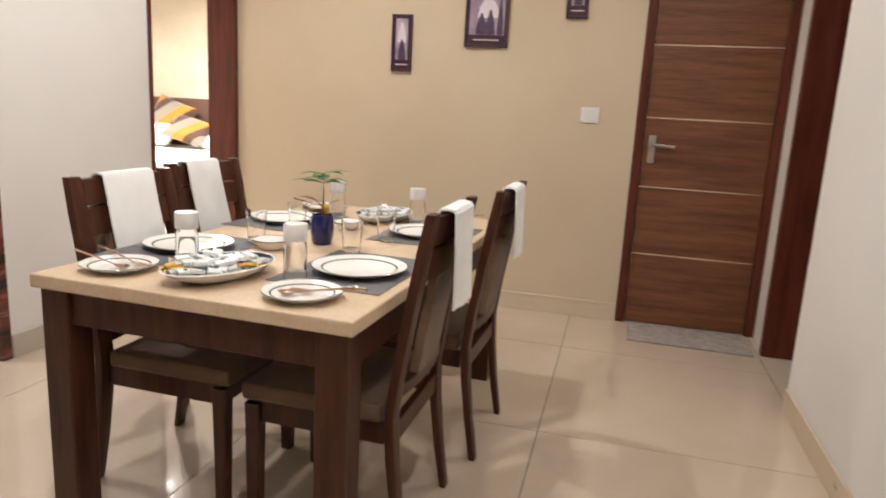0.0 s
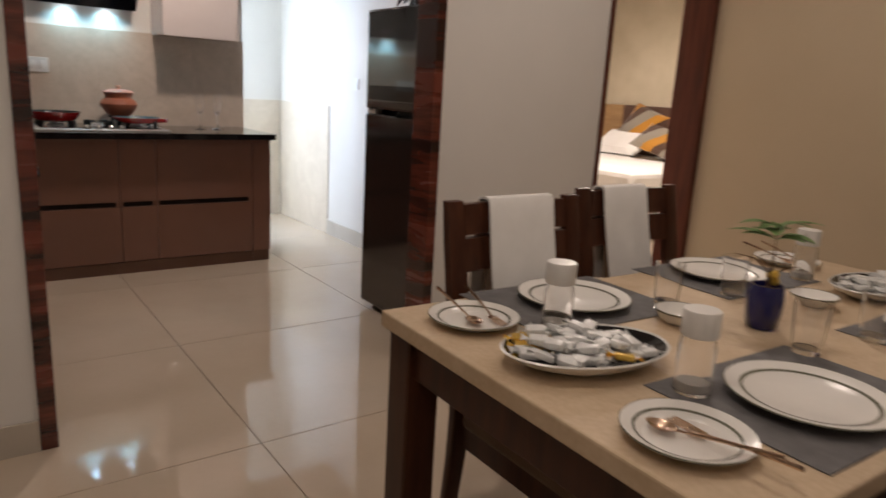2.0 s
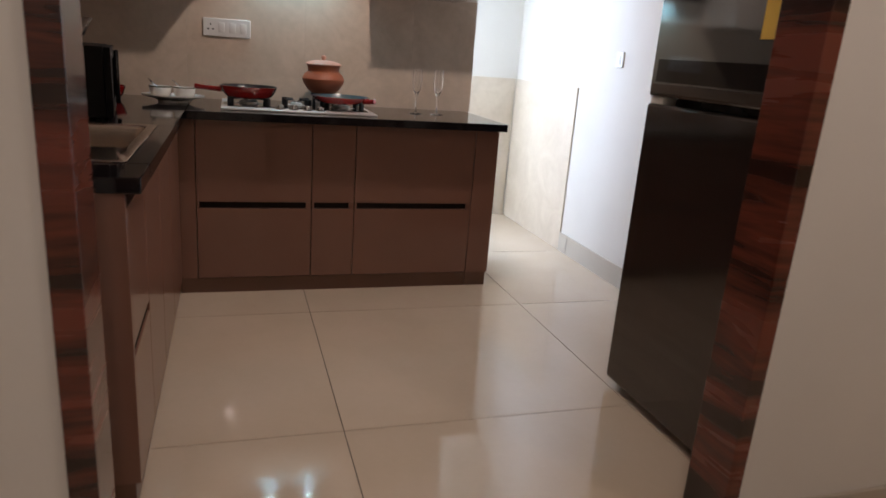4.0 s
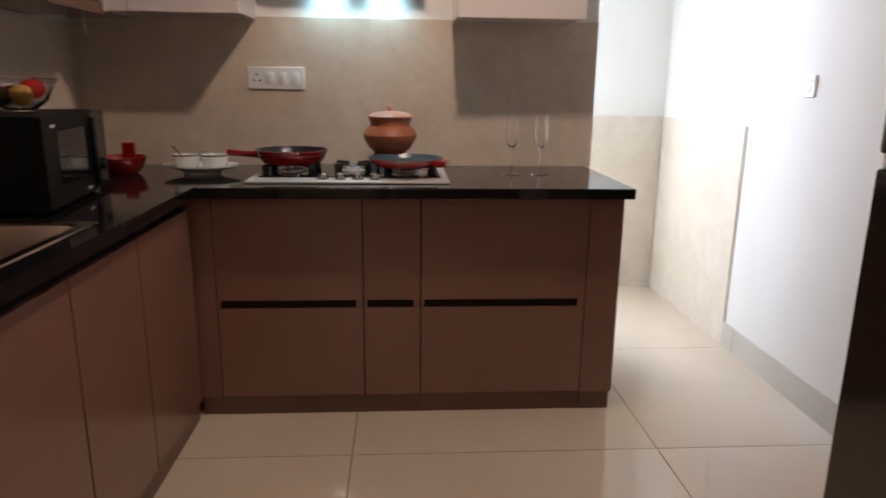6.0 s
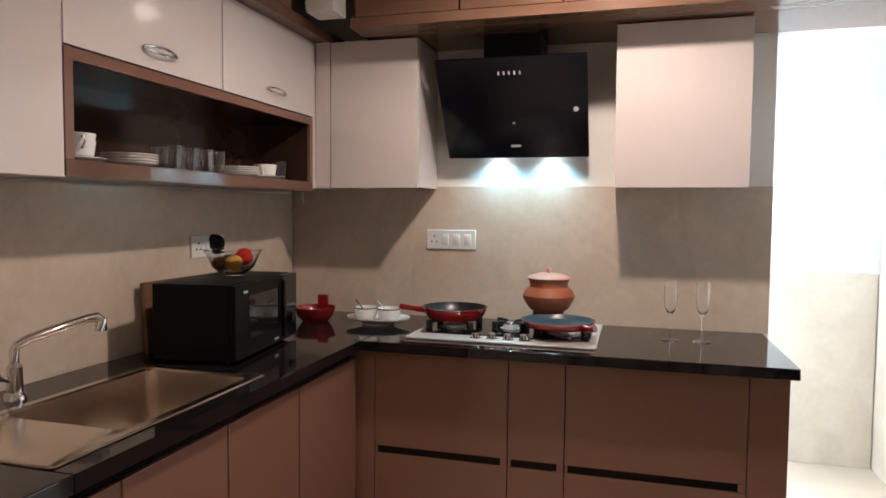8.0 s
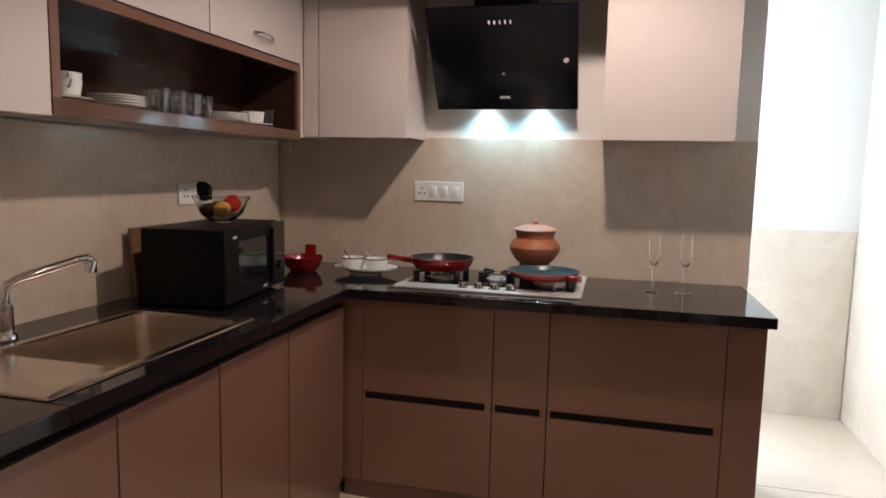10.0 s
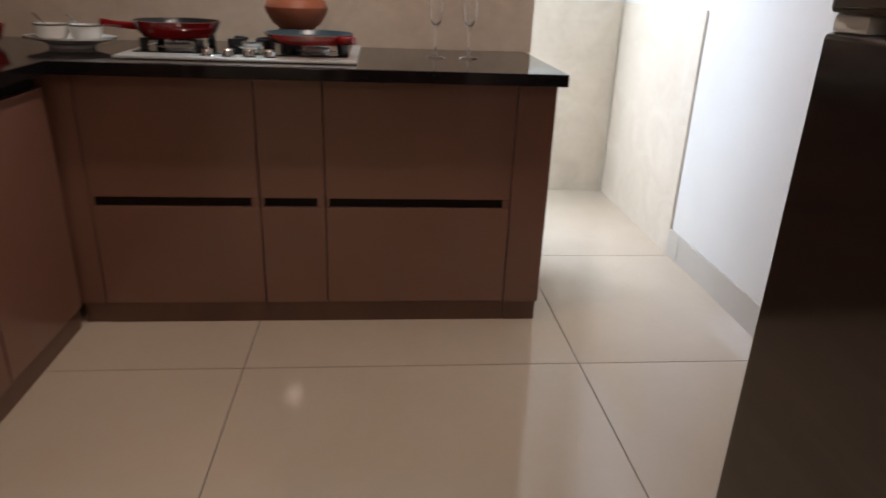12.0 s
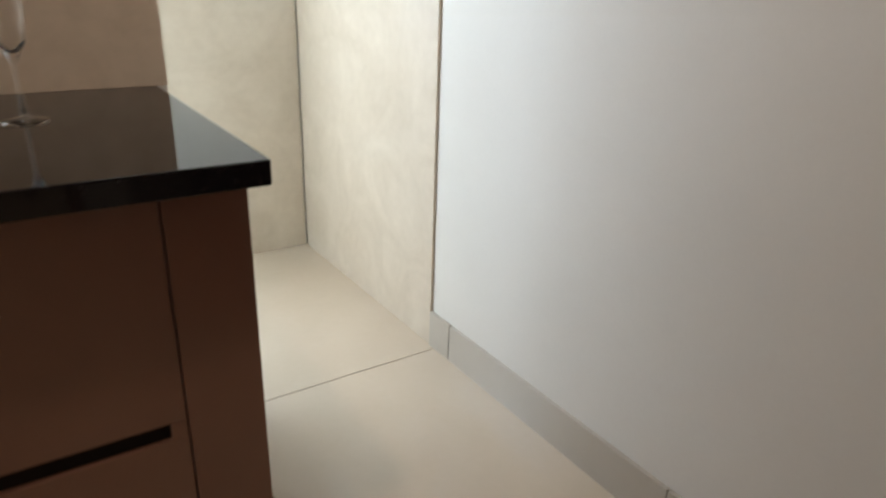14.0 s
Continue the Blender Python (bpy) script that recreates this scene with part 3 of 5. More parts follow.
for x0, x1, z0, z1 in ((-0.675, 0.675, 0.292, 0.322), (-0.675, -0.647, 0.0425, 0.2915), (0.647, 0.675, 0.0425, 0.2915)):
    part("niche_edging", bbox(x0, x1, -0.013, 0.0, z0, z1, 0.001), M_CABINET, u, "taupe laminate edging")
part("body", bbox(-0.675, 0.675, -0.28, -0.022, 0.326, 0.655), M_GLOSSW, u)
for x0, x1, hx in ((-0.675, -0.003, -0.35), (0.003, 0.675, 0.325)):
    d = part("flap_door", bbox(x0, x1, -0.02, 0.0, 0.328, 0.655, 0.0015), M_GLOSSW, u)
    hb = tube([(hx + 0.074 * math.cos(2 * math.pi * i / 32), 0.014 + 0.006 * math.cos(4 * math.pi * i / 32 + math.pi), 0.382 + 0.0095 * math.sin(2 * math.pi * i / 32)) for i in range(33)], 0.0038, 10)
    for px in (hx - 0.062, hx + 0.062):
        bbox(px - 0.006, px + 0.006, 0.0005, 0.012, 0.377, 0.387, 0.001, hb)
    part("handle", hb, M_CHROME, d, "slim oval chrome pull")
u = thing("wall_cabinet", pose(-3.23, NY, 1.455), "tall white gloss wall cabinet over the sink", "cabinet", "white wall cabinets")
part("body", bbox(-0.415, 0.415, -0.28, -0.022, 0, 0.66), M_GLOSSW, u)
part("door", bbox(-0.415, -0.002, -0.02, 0.0, 0, 0.66, 0.0015), M_GLOSSW, u)
part("door", bbox(0.002, 0.415, -0.02, 0.0, 0, 0.66, 0.0015), M_GLOSSW, u)

# lofts under the ceiling
LB = 2.12
u = thing("loft_cabinet", pose(-4.86, 1.9, LB), "brown wood-grain loft cabinet along the cooker wall", "cabinet", "loft cabinets")
part("soffit", bbox(-0.472, -0.0205, -1.16, 1.25, 0, 0.02), M_LOFT, u, "brown underside board")
part("body", bbox(-0.472, -0.022, -1.16, 1.25, 0.021, KCEIL - LB - 0.002), M_NICHE, u)
part("bottom_rail", bbox(-0.02, 0.004, -1.16, 1.25, 0.0, 0.04, 0.001), M_LOFT, u)
for y0, y1 in ((-1.14, -0.705), (-0.70, -0.305), (-0.30, 0.15), (0.155, 0.68), (0.685, 1.245)):
    part("door", bbox(-0.02, 0, y0 + 0.0015, y1 - 0.0015, 0.043, KCEIL - LB - 0.004, 0.0015), M_LOFT, u)
u = thing("loft_cabinet", pose(-3.9, 0.56, LB), "brown wood-grain loft cabinet along the sink wall", "cabinet", "loft cabinets")
part("body", bbox(-0.80, 1.10, -0.34, -0.022, 0.0, KCEIL - LB - 0.002), M_NICHE, u)
part("bottom_rail", bbox(-1.42, 1.10, -0.34, 0.004, -0.004, 0.04, 0.001), M_PLINTH, u)
for x0, x1 in ((-0.80, -0.17), (-0.165, 0.465), (0.47, 1.10)):
    part("door", bbox(x0 + 0.0015, x1 - 0.0015, -0.02, 0, 0.043, KCEIL - LB - 0.004, 0.0015), M_LOFT, u)
solo("corner_post", bbox(-0.06, 0.06, -0.06, 0.06, 0, KCEIL - LB - 0.045, 0.002), M_WHITE, pose(-4.80, 0.66, LB + 0.0415), "square white corner post between the loft cabinets", "post")

# ---- cooker hood ----
hood = thing("cooker_hood", pose(-5.33, 1.37, 1.60), "slanted black glass cooker hood with two lit lamps", "cooker hood")
b = bbox(-0.012, 0.012, -0.31, 0.31, 0, 0.455, 0.004)
turned(b, pose(0.085, 0, 0.022, 0, 33.5, 0))
part("glass_panel", b, M_HOODG, hood)
b = bmesh.new()
sect = [(0.003, 0.046), (0.110, 0.046), (0.30, 0.36), (0.30, 0.395), (0.003, 0.395)]
vs = [[b.verts.new((x, y, z)) for x, z in sect] for y in (-0.27, 0.27)]
for i in range(5):
    j = (i + 1) % 5
    b.faces.new((vs[0][i], vs[0][j], vs[1][j], vs[1][i]))
b.faces.new(vs[0][::-1])
b.faces.new(vs[1])
bmesh.ops.recalc_face_normals(b, faces=b.faces[:])
part("body", b, M_BLACKP, hood)
part("duct", bbox(0.003, 0.24, -0.125, 0.115, 0.397, 0.518, 0.003), M_BLACKP, hood)
for hy in (-0.095, 0.142):
    part("lamp", turned(lathe([(0, 0), (0.022, 0), (0.024, 0.004), (0.0, 0.004)], 20), pose(0.047, hy, 0.0405)), M_HOODGLOW, hood, "bright cool white lamp")
tilt = pose(0.085, 0, 0.022, 0, 33.5, 0)
for i in range(5):
    part("touch_key", turned(bbox(0.0125, 0.0132, -0.05 + i * 0.022, -0.043 + i * 0.022, 0.385, 0.400), tilt), M_PRINTL, hood)
part("badge", turned(bbox(0.0125, 0.0132, -0.022, 0.022, 0.055, 0.066), tilt), M_PRINTL, hood)
part("touch_key", turned(bbox(0.0125, 0.0132, -0.005, 0.005, 0.165, 0.175), tilt), M_PRINTL, hood)
part("sensor", turned(lathe([(0, 0), (0.011, 0), (0.011, 0.002), (0, 0.002)], 16), tilt @ pose(0.0122, 0.262, 0.225, 0, 90, 0)), M_PRINTL, hood)

# ---- gas hob and what stands on it ----
HX, HY = -5.02, 1.385
hob = thing("gas_hob", pose(HX, HY, TOPZ), "three-burner glass gas hob with a steel rim", "hob")
part("rim", bbox(-0.27, 0.27, -0.365, 0.365, 0.0005, 0.010, 0.003), M_SILVER, hob)
part("glass_plate", bbox(-0.245, 0.170, -0.335, 0.335, 0.0105, 0.014, 0.001), M_BLACKG, hob)


def burner(x, y, r):
    part("burner", turned(lathe([(0, 0.03), (r * 0.5, 0.03), (r, 0.024), (r, 0.014), (r * 1.5, 0.0142), (r * 1.5, 0.0143), (0, 0.0143)], 24), pose(x, y, 0)), M_SILVER, hob)
    part("burner_cap", turned(lathe([(0, 0.040), (r * 0.5, 0.040), (r * 0.72, 0.036), (r * 0.72, 0.0305), (0, 0.0305)], 24), pose(x, y, 0)), M_CHROME, hob)
    for k in range(4):
        made = bbox(r * 0.9, r * 2.6, -0.006, 0.006, 0.037, 0.047, 0.002)
        bbox(r * 2.5, r * 2.95, -0.012, 0.012, 0.0145, 0.047, 0.003, made)
        turned(made, pose(x, y, 0, 0, 0, 45 + 90 * k))
        part("pan_support", made, M_IRON, hob)


burner(0.0, -0.235, 0.045)
burner(0.02, 0.225, 0.045)
burner(-0.03, 0.0, 0.03)
for k in range(4):
    part("knob", turned(lathe([(0, 0.032), (0.014, 0.032), (0.017, 0.028), (0.018, 0.014), (0.023, 0.0105), (0, 0.0105)], 18), pose(0.212, -0.095 + 0.063 * k, 0.0)), M_CHROME, hob)


def pan(name, m, inner, handle_dir, label, depth=0.05, r=0.125, hl=0.1):
    t = thing(name, m, label, "frying pan")
    part("body", lathe([(0, 0.0), (r * 0.78, 0.0), (r * 0.9, depth * 0.4), (r, depth), (r - 0.004, depth + 0.001), (r * 0.94, depth * 0.6)], 36), M_RED, t)
    part("inside", lathe([(r - 0.004, depth + 0.001), (r * 0.89, depth * 0.45), (r * 0.76, 0.006), (0, 0.006)], 36), inner, t, "dark non-stick inside")
    c, s = math.cos(radians(handle_dir)), math.sin(radians(handle_dir))
    pts = [((r - 0.012) * c, (r - 0.012) * s, depth * 0.55), ((r + 0.03) * c, (r + 0.03) * s, depth * 0.57), ((r + hl * 0.6) * c, (r + hl * 0.6) * s, depth * 0.62), ((r + hl) * c, (r + hl) * s, depth * 0.70)]
    part("handle", tube(pts, [0.014, 0.012, 0.011, 0.013], 10), M_RED, t, "moulded red pan handle")
    return t


pan("frying_pan", pose(-5.02, 1.150, TOPZ + 0.0474), M_NONSTICK, -96, "red enamelled frying pan with a black inside on the hob", 0.050, 0.140, 0.115)
pan("frying_pan", pose(-4.93, 1.592, TOPZ + 0.0474), M_BLUEPAN, 50, "shallow red frying pan with a blue-grey inside before the pot", 0.030, 0.146, 0.05)
tv = thing("trivet", pose(-5.135, 1.530, TOPZ + 0.0142), "black cast iron ring trivet under the clay pot", "trivet")
part("ring", lathe([(0.050, 0.048), (0.064, 0.048), (0.064, 0.060), (0.050, 0.060), (0.050, 0.048)], 28), M_IRON, tv)
for k in range(3):
    part("leg", turned(bbox(0.052, 0.063, -0.006, 0.006, 0, 0.0478, 0.001), pose(0, 0, 0, 0, 0, 60 + 120 * k)), M_IRON, tv)
pot = thing("clay_pot", pose(-5.135, 1.530, TOPZ + 0.0745) @ Matrix.Diagonal((1.04, 1.04, 0.92, 1)), "round terracotta cooking pot with a pale lid", "pot")
part("body", lathe([(0, 0), (0.055, 0), (0.080, 0.022), (0.102, 0.062), (0.105, 0.080), (0.094, 0.106), (0.078, 0.119), (0.076, 0.129), (0.082, 0.153), (0.086, 0.156), (0.076, 0.156), (0, 0.150)], 40), M_CLAY, pot)
part("lid", lathe([(0.088, 0.1565), (0.089, 0.161), (0.076, 0.171), (0.043, 0.181), (0.012, 0.184), (0, 0.184)], 40), M_CLAYLID, pot, "pale clay lid")
part("knob", turned(lathe([(0.008, 0), (0.009, 0.006), (0.013, 0.014), (0.011, 0.022), (0.004, 0.026), (0, 0.026)], 18), pose(0, 0, 0.1835)), M_CLAYLID, pot)

# champagne flutes
fl = thing("champagne_flute", pose(-5.045, 2.017, TOPZ), "clear glass champagne flute on the worktop", "glass", "pair of flutes")
part("glass", lathe([(0, 0.002), (0.034, 0.0), (0.034, 0.003), (0.006, 0.008), (0.0035, 0.03), (0.0035, 0.09), (0.010, 0.105), (0.021, 0.125), (0.026, 0.165), (0.024, 0.235), (0.0228, 0.235), (0.0245, 0.165), (0.0195, 0.127), (0.006, 0.110), (0, 0.108)], 24), M_GLASS, fl)
copy_thing(fl, pose(-5.045, 2.135, TOPZ))

# serving platter with two bowls, red bowl
pl = thing("serving_platter", pose(-5.03, 0.80, TOPZ), "white oval china platter on the worktop", "platter")
part("dish", lathe([(0, 0.012), (0.075, 0.012), (0.10, 0.020), (0.142, 0.030), (0.144, 0.037), (0.10, 0.026), (0.075, 0.017), (0, 0.017)], 36, None, 0.72, 1.0), M_CHINA, pl)
part("foot", lathe([(0, 0), (0.07, 0), (0.075, 0.0115), (0, 0.0115)], 30, None, 0.72, 1.0), M_CHINA, pl)
bw = thing("small_bowl", pose(-5.03, 0.742, TOPZ + 0.0172), "small white china bowl with a spoon in it", "bowl", "bowls on the platter")
part("bowl", lathe([(0, 0), (0.032, 0), (0.047, 0.022), (0.052, 0.058), (0.049, 0.058), (0.043, 0.022), (0.030, 0.005), (0, 0.005)], 28), M_CHINA, bw)
part("glaze_band", lathe([(0.0515, 0.052), (0.0525, 0.0575), (0.0515, 0.0585), (0.0495, 0.0583)], 28), M_BAND, bw)
part("spoon", tube([(0.01, 0.02, 0.012), (0.0, -0.028, 0.064), (-0.005, -0.052, 0.088)], [0.004, 0.0025, 0.003], 8), M_CHROME, bw)
copy_thing(bw, pose(-5.03, 0.850, TOPZ + 0.0172, 0, 0, 10))
rb = thing("red_bowl", pose(-5.02, 0.50, TOPZ), "glossy red pan with an upright grip in the corner", "pan")
part("bowl", lathe([(0, 0), (0.055, 0), (0.078, 0.025), (0.092, 0.065), (0.089, 0.067), (0.074, 0.028), (0.05, 0.006), (0, 0.006)], 32), M_RED, rb)
part("handle", bbox(-0.09, -0.072, -0.026, 0.026, 0.045, 0.112, 0.006), M_RED, rb)

# microwave with fruit bowl, board behind
mw = thing("microwave_oven", pose(-4.37, 0.465, TOPZ, 0, 0, 7), "black countertop microwave oven with a dark glass door", "microwave")
part("body", bbox(-0.245, 0.26, -0.115, 0.148, 0.012, 0.258, 0.004), M_OVEN, mw)
d = part("door", bbox(-0.125, 0.262, 0.1495, 0.172, 0.014, 0.256, 0.003), M_OVEN, mw)
part("window", bbox(-0.085, 0.165, 0.1722, 0.1735, 0.070, 0.215), M_BLACKG, d, "dark glass window")
part("handle", bbox(-0.122, -0.108, 0.1722, 0.190, 0.03, 0.24, 0.004), M_BLACKG, d)
part("control_panel", bbox(-0.262, -0.127, 0.1495, 0.172, 0.014, 0.256, 0.003), M_BLACKG, mw)
part("dial", turned(lathe([(0, 0), (0.02, 0), (0.018, 0.014), (0, 0.014)], 20), pose(-0.197, 0.172, 0.09, -90, 0, 0)), M_BLACKP, mw)
part("badge", bbox(0.175, 0.205, 0.1723, 0.1732, 0.226, 0.234), M_PRINTL, mw)
part("badge", bbox(-0.08, -0.045, 0.1723, 0.1732, 0.028, 0.036), M_PRINTL, mw)
for fx in (-0.22, 0.22):
    for fy in (-0.085, 0.12):
        part("foot", turned(lathe([(0, 0), (0.014, 0), (0.014, 0.0118), (0, 0.0118)], 14), pose(fx, fy, 0)), M_BLACKP, mw)
solo("wooden_board", bbox(-0.24, 0.24, -0.008, 0.008, 0, 0.245, 0.004), M_BOARD, pose(-4.445, 0.27, TOPZ, 4, 0, 0), "brown wooden board standing behind the microwave", "board")
fb = thing("fruit_bowl", pose(-4.44, 0.46, TOPZ + 0.2585), "clear glass bowl of fruit on the microwave", "bowl")
part("bowl", lathe([(0, 0), (0.04, 0), (0.045, 0.006), (0.075, 0.030), (0.096, 0.078), (0.108, 0.094), (0.102, 0.094), (0.091, 0.076), (0.070, 0.034), (0.038, 0.011), (0, 0.011)], 18), M_GLASS, fb)


def fruit(x, y, z, r, material, label):
    solo("fruit", lathe([(0, -r), (r * 0.5, -r * 0.88), (r * 0.9, -r * 0.45), (r, 0), (r * 0.88, r * 0.5), (r * 0.5, r * 0.82), (r * 0.12, r * 0.86), (0, r * 0.80)], 20), material, pose(x, y, z, 12, 8, 40), label, "fruit")


fz = TOPZ + 0.2585
fruit(-4.405, 0.485, fz + 0.049, 0.031, M_FRUITY, "yellow fruit in the glass bowl")
fruit(-4.395, 0.435, fz + 0.047, 0.028, M_FRUITD, "dark plum in the glass bowl")
fruit(-4.47, 0.485, fz + 0.066, 0.035, M_FRUITR, "glossy red apple in the glass bowl")
fruit(-4.465, 0.425, fz + 0.050, 0.030, M_FRUITD, "dark plum in the glass bowl")
fruit(-4.445, 0.470, fz + 0.036, 0.024, M_FRUITD, "dark plum in the glass bowl")

# sink and tap
sk = thing("kitchen_sink", pose(-3.67, 0.608, TOPZ), "stainless steel sink with a deep bowl and flat drainer", "sink")
b = bmesh.new()


def ring(hx, hy, z, r=0.05, n=6, mid=0.0):
    out = []
    for cx, cy, a0 in ((hx - r, hy - r, 0), (-hx + r, hy - r, 90), (-hx + r, -hy + r, 180), (hx - r, -hy + r, 270)):
        for i in range(n + 1):
            a = radians(a0 + 90 * i / n)
            out.append(b.verts.new((mid + cx + r * math.cos(a), cy + r * math.sin(a), z)))
    return out


BOWL = -0.095                  # the bowl lies towards the corner, the rest is a flat drainer
rings = [ring(0.389, 0.209, 0.002, 0.012), ring(0.384, 0.204, 0.0055, 0.012), ring(0.264, 0.182, 0.0055, 0.03, 6, BOWL), ring(0.257, 0.175, 0.0, 0.034, 6, BOWL), ring(0.247, 0.165, -0.165, 0.045, 6, BOWL), ring(0.222, 0.140, -0.19, 0.05, 6, BOWL), ring(0.05, 0.05, -0.2, 0.045, 6, BOWL)]
for r0, r1 in zip(rings, rings[1:]):
    for i in range(len(r0)):
        j = (i + 1) % len(r0)
        b.faces.new((r0[i], r0[j], r1[j], r1[i]))
b.faces.new(rings[-1])
part("basin", b, M_BASIN, sk)
part("drain", turned(lathe([(0, 0.004), (0.03, 0.004), (0.042, 0.002), (0.042, 0), (0, 0)], 24), pose(BOWL, 0, -0.2)), M_CHROME, sk)
tp = thing("kitchen_tap", pose(-3.64, 0.33, TOPZ), "chrome swan-neck kitchen tap over the sink", "tap")
part("base", lathe([(0, 0), (0.028, 0), (0.026, 0.012), (0.019, 0.02), (0.019, 0.085), (0.012, 0.095), (0, 0.095)], 24), M_CHROME, tp)
part("spout", tube([(0, 0, 0.085), (0, 0, 0.13), (-0.005, 0.005, 0.142), (-0.03, 0.02, 0.156), (-0.135, 0.105, 0.196), (-0.155, 0.12, 0.199), (-0.162, 0.125, 0.190), (-0.162, 0.125, 0.160)], [0.012, 0.012, 0.0125, 0.013, 0.0125, 0.014, 0.016, 0.0165], 14), M_CHROME, tp)
part("lever", tube([(0.018, 0, 0.055), (0.05, 0.01, 0.065), (0.075, 0.015, 0.09)], [0.008, 0.007, 0.008], 10), M_CHROME, tp)

# sockets and switches


def plate(name, m, w, h, cells, label):
    """Wall plate in its local x-z plane, facing -y. cells: kinds from the first side on."""
    t = thing(name, m, label, "switch")
    part("plate", bbox(-w / 2, w / 2, -0.009, 0.0, -h / 2, h / 2, 0.003), M_PLASTICW, t)
    cw = (w - 0.02) / len(cells)
    for i, kind in enumerate(cells):
        cx = -w / 2 + 0.01 + cw * (i + 0.5)
        if kind == "socket":
            for hx, hz in ((0, 0.014), (-0.012, -0.01), (0.012, -0.01)):
                part("pin_hole", turned(lathe([(0, 0), (0.0042, 0), (0.0042, 0.0012), (0, 0.0012)], 12), pose(cx + hx, -0.0088, hz, 90, 0, 0)), M_DARK, t)
        else:
            part("rocker", bbox(cx - cw * 0.30, cx + cw * 0.30, -0.0125, -0.0092, -h * 0.28, h * 0.28, 0.0012), M_PLASTICW, t)
    return t


plate("socket_plate", pose(-5.3255, 1.05, 1.247, 0, 0, 90), 0.236, 0.09, ("socket", "socket_off", "rocker", "rocker"), "white socket and switch plate on the tiled wall")
sp = plate("socket_plate", pose(-4.615, 0.2255, 1.232, 0, 0, 180), 0.215, 0.085, ("socket", "rocker", "rocker"), "white socket plate with a black plug behind the microwave")
part("plug", lathe([(0, 0), (0.026, 0), (0.025, 0.03), (0.016, 0.05), (0, 0.05)], 16), M_BLACKP, sp, "black plug").matrix_basis = pose(0.022, -0.009, 0.012, 90, 0, 0) @ Matrix.Diagonal((0.9, 1.35, 1, 1))
plate("switch_plate", pose(-4.925, 3.1515, 1.24), 0.07, 0.085, ("rocker",), "small white switch on the white kitchen wall")
plate("switch_plate", pose(-0.285, 4.1295, 1.225), 0.105, 0.09, ("rocker", "rocker"), "white light switch on the beige wall")

solo("cable_end", tube([(0, 0, 0), (0.003, 0.002, -0.03), (0.002, 0.006, -0.062)], [0.004, 0.005, 0.0055], 8), M_PLASTICW, pose(-5.319, 0.285, 1.478), "short white cable end under the wall cabinet", "cable")

# ---- crockery in the niche ----
NZ = 1.46 + 0.0425


def cup(m, label, group="crockery in the niche"):
    t = thing("cup", m, label, "cup", group)
    part("cup", lathe([(0, 0), (0.027, 0), (0.041, 0.016), (0.047, 0.056), (0.045, 0.056), (0.038, 0.017), (0.025, 0.004), (0, 0.004)], 24), M_CHINA, t)
    part("handle", tube([(0.043, 0, 0.046), (0.062, 0, 0.044), (0.067, 0, 0.029), (0.056, 0, 0.016), (0.039, 0, 0.016)], 0.0042, 8), M_CHINA, t)
    return t


def saucer(m, r=0.075):
    return solo("saucer", lathe([(0, 0), (r * 0.55, 0), (r * 0.65, 0.004), (r, 0.012), (r, 0.014), (r * 0.6, 0.007), (0, 0.005)], 28), M_CHINA, m, "white china saucer on the niche shelf", "saucer", "crockery in the niche")


def tumbler(m, r=0.026, h=0.085, group="glasses in the niche", label="clear glass tumbler on the niche shelf"):
    t = thing("tumbler", m, label, "glass", group)
    part("glass", lathe([(0, 0), (r * 0.80, 0), (r, h), (r - 0.0016, h), (r * 0.74, 0.010), (0, 0.009)], 22), M_GLASS, t)
    return t


saucer(pose(-3.80, 0.39, NZ))
c0 = cup(pose(-3.755, 0.36, NZ + 0.006), "white china cup stacked on a saucer")
c0.matrix_basis = pose(-3.80, 0.39, NZ + 0.0052)
copy_thing(c0, pose(-3.80, 0.39, NZ + 0.0250, 0, 0, 60))
for k in range(4):
    saucer(pose(-3.99, 0.40, NZ + k * 0.0085), 0.08)
g0 = tumbler(pose(-4.16, 0.42, NZ), 0.033, 0.082, label="clear glass mug with a handle on the niche shelf")
part("handle", tube([(0.030, 0, 0.068), (0.048, 0, 0.066), (0.054, 0, 0.044), (0.046, 0, 0.022), (0.027, 0, 0.020)], 0.004, 8), M_GLASS, g0)
for gx, gy in ((-4.20, 0.34), (-4.235, 0.43), (-4.28, 0.34), (-4.315, 0.43), (-4.36, 0.34), (-4.40, 0.42), (-4.44, 0.34)):
    copy_thing(g0, pose(gx, gy, NZ, 0, 0, 60 + gx * 90))
for k in range(4):
    saucer(pose(-4.57, 0.40, NZ + k * 0.0085), 0.08)
saucer(pose(-4.77, 0.40, NZ), 0.08)
copy_thing(c0, pose(-4.77, 0.40, NZ + 0.0052, 0, 0, 20))
copy_thing(g0, pose(-4.89, 0.40, NZ))

# ---- refrigerator ----
fg = thing("refrigerator", pose(-3.24, 2.50, 0), "dark steel double-door refrigerator in the alcove", "refrigerator")
part("cabinet", bbox(-0.318, 0.318, 0.035, 0.62, 0.02, 1.615, 0.006), M_BLACKP, fg)
part("lower_door", bbox(-0.32, 0.32, -0.04, 0.033, 0.035, 1.088, 0.010), M_FRIDGE, fg)
d = part("upper_door", bbox(-0.32, 0.32, -0.04, 0.033, 1.112, 1.617, 0.010), M_FRIDGEG, fg)
part("handle_recess", bbox(-0.285, 0.30, -0.0425, -0.0405, 1.162, 1.235), M_BLACKG, d, "dark glass handle band")
part("grip", bbox(-0.30, 0.31, -0.046, -0.0405, 1.122, 1.156, 0.002), M_FRIDGE, d, "dark metal grip strip")
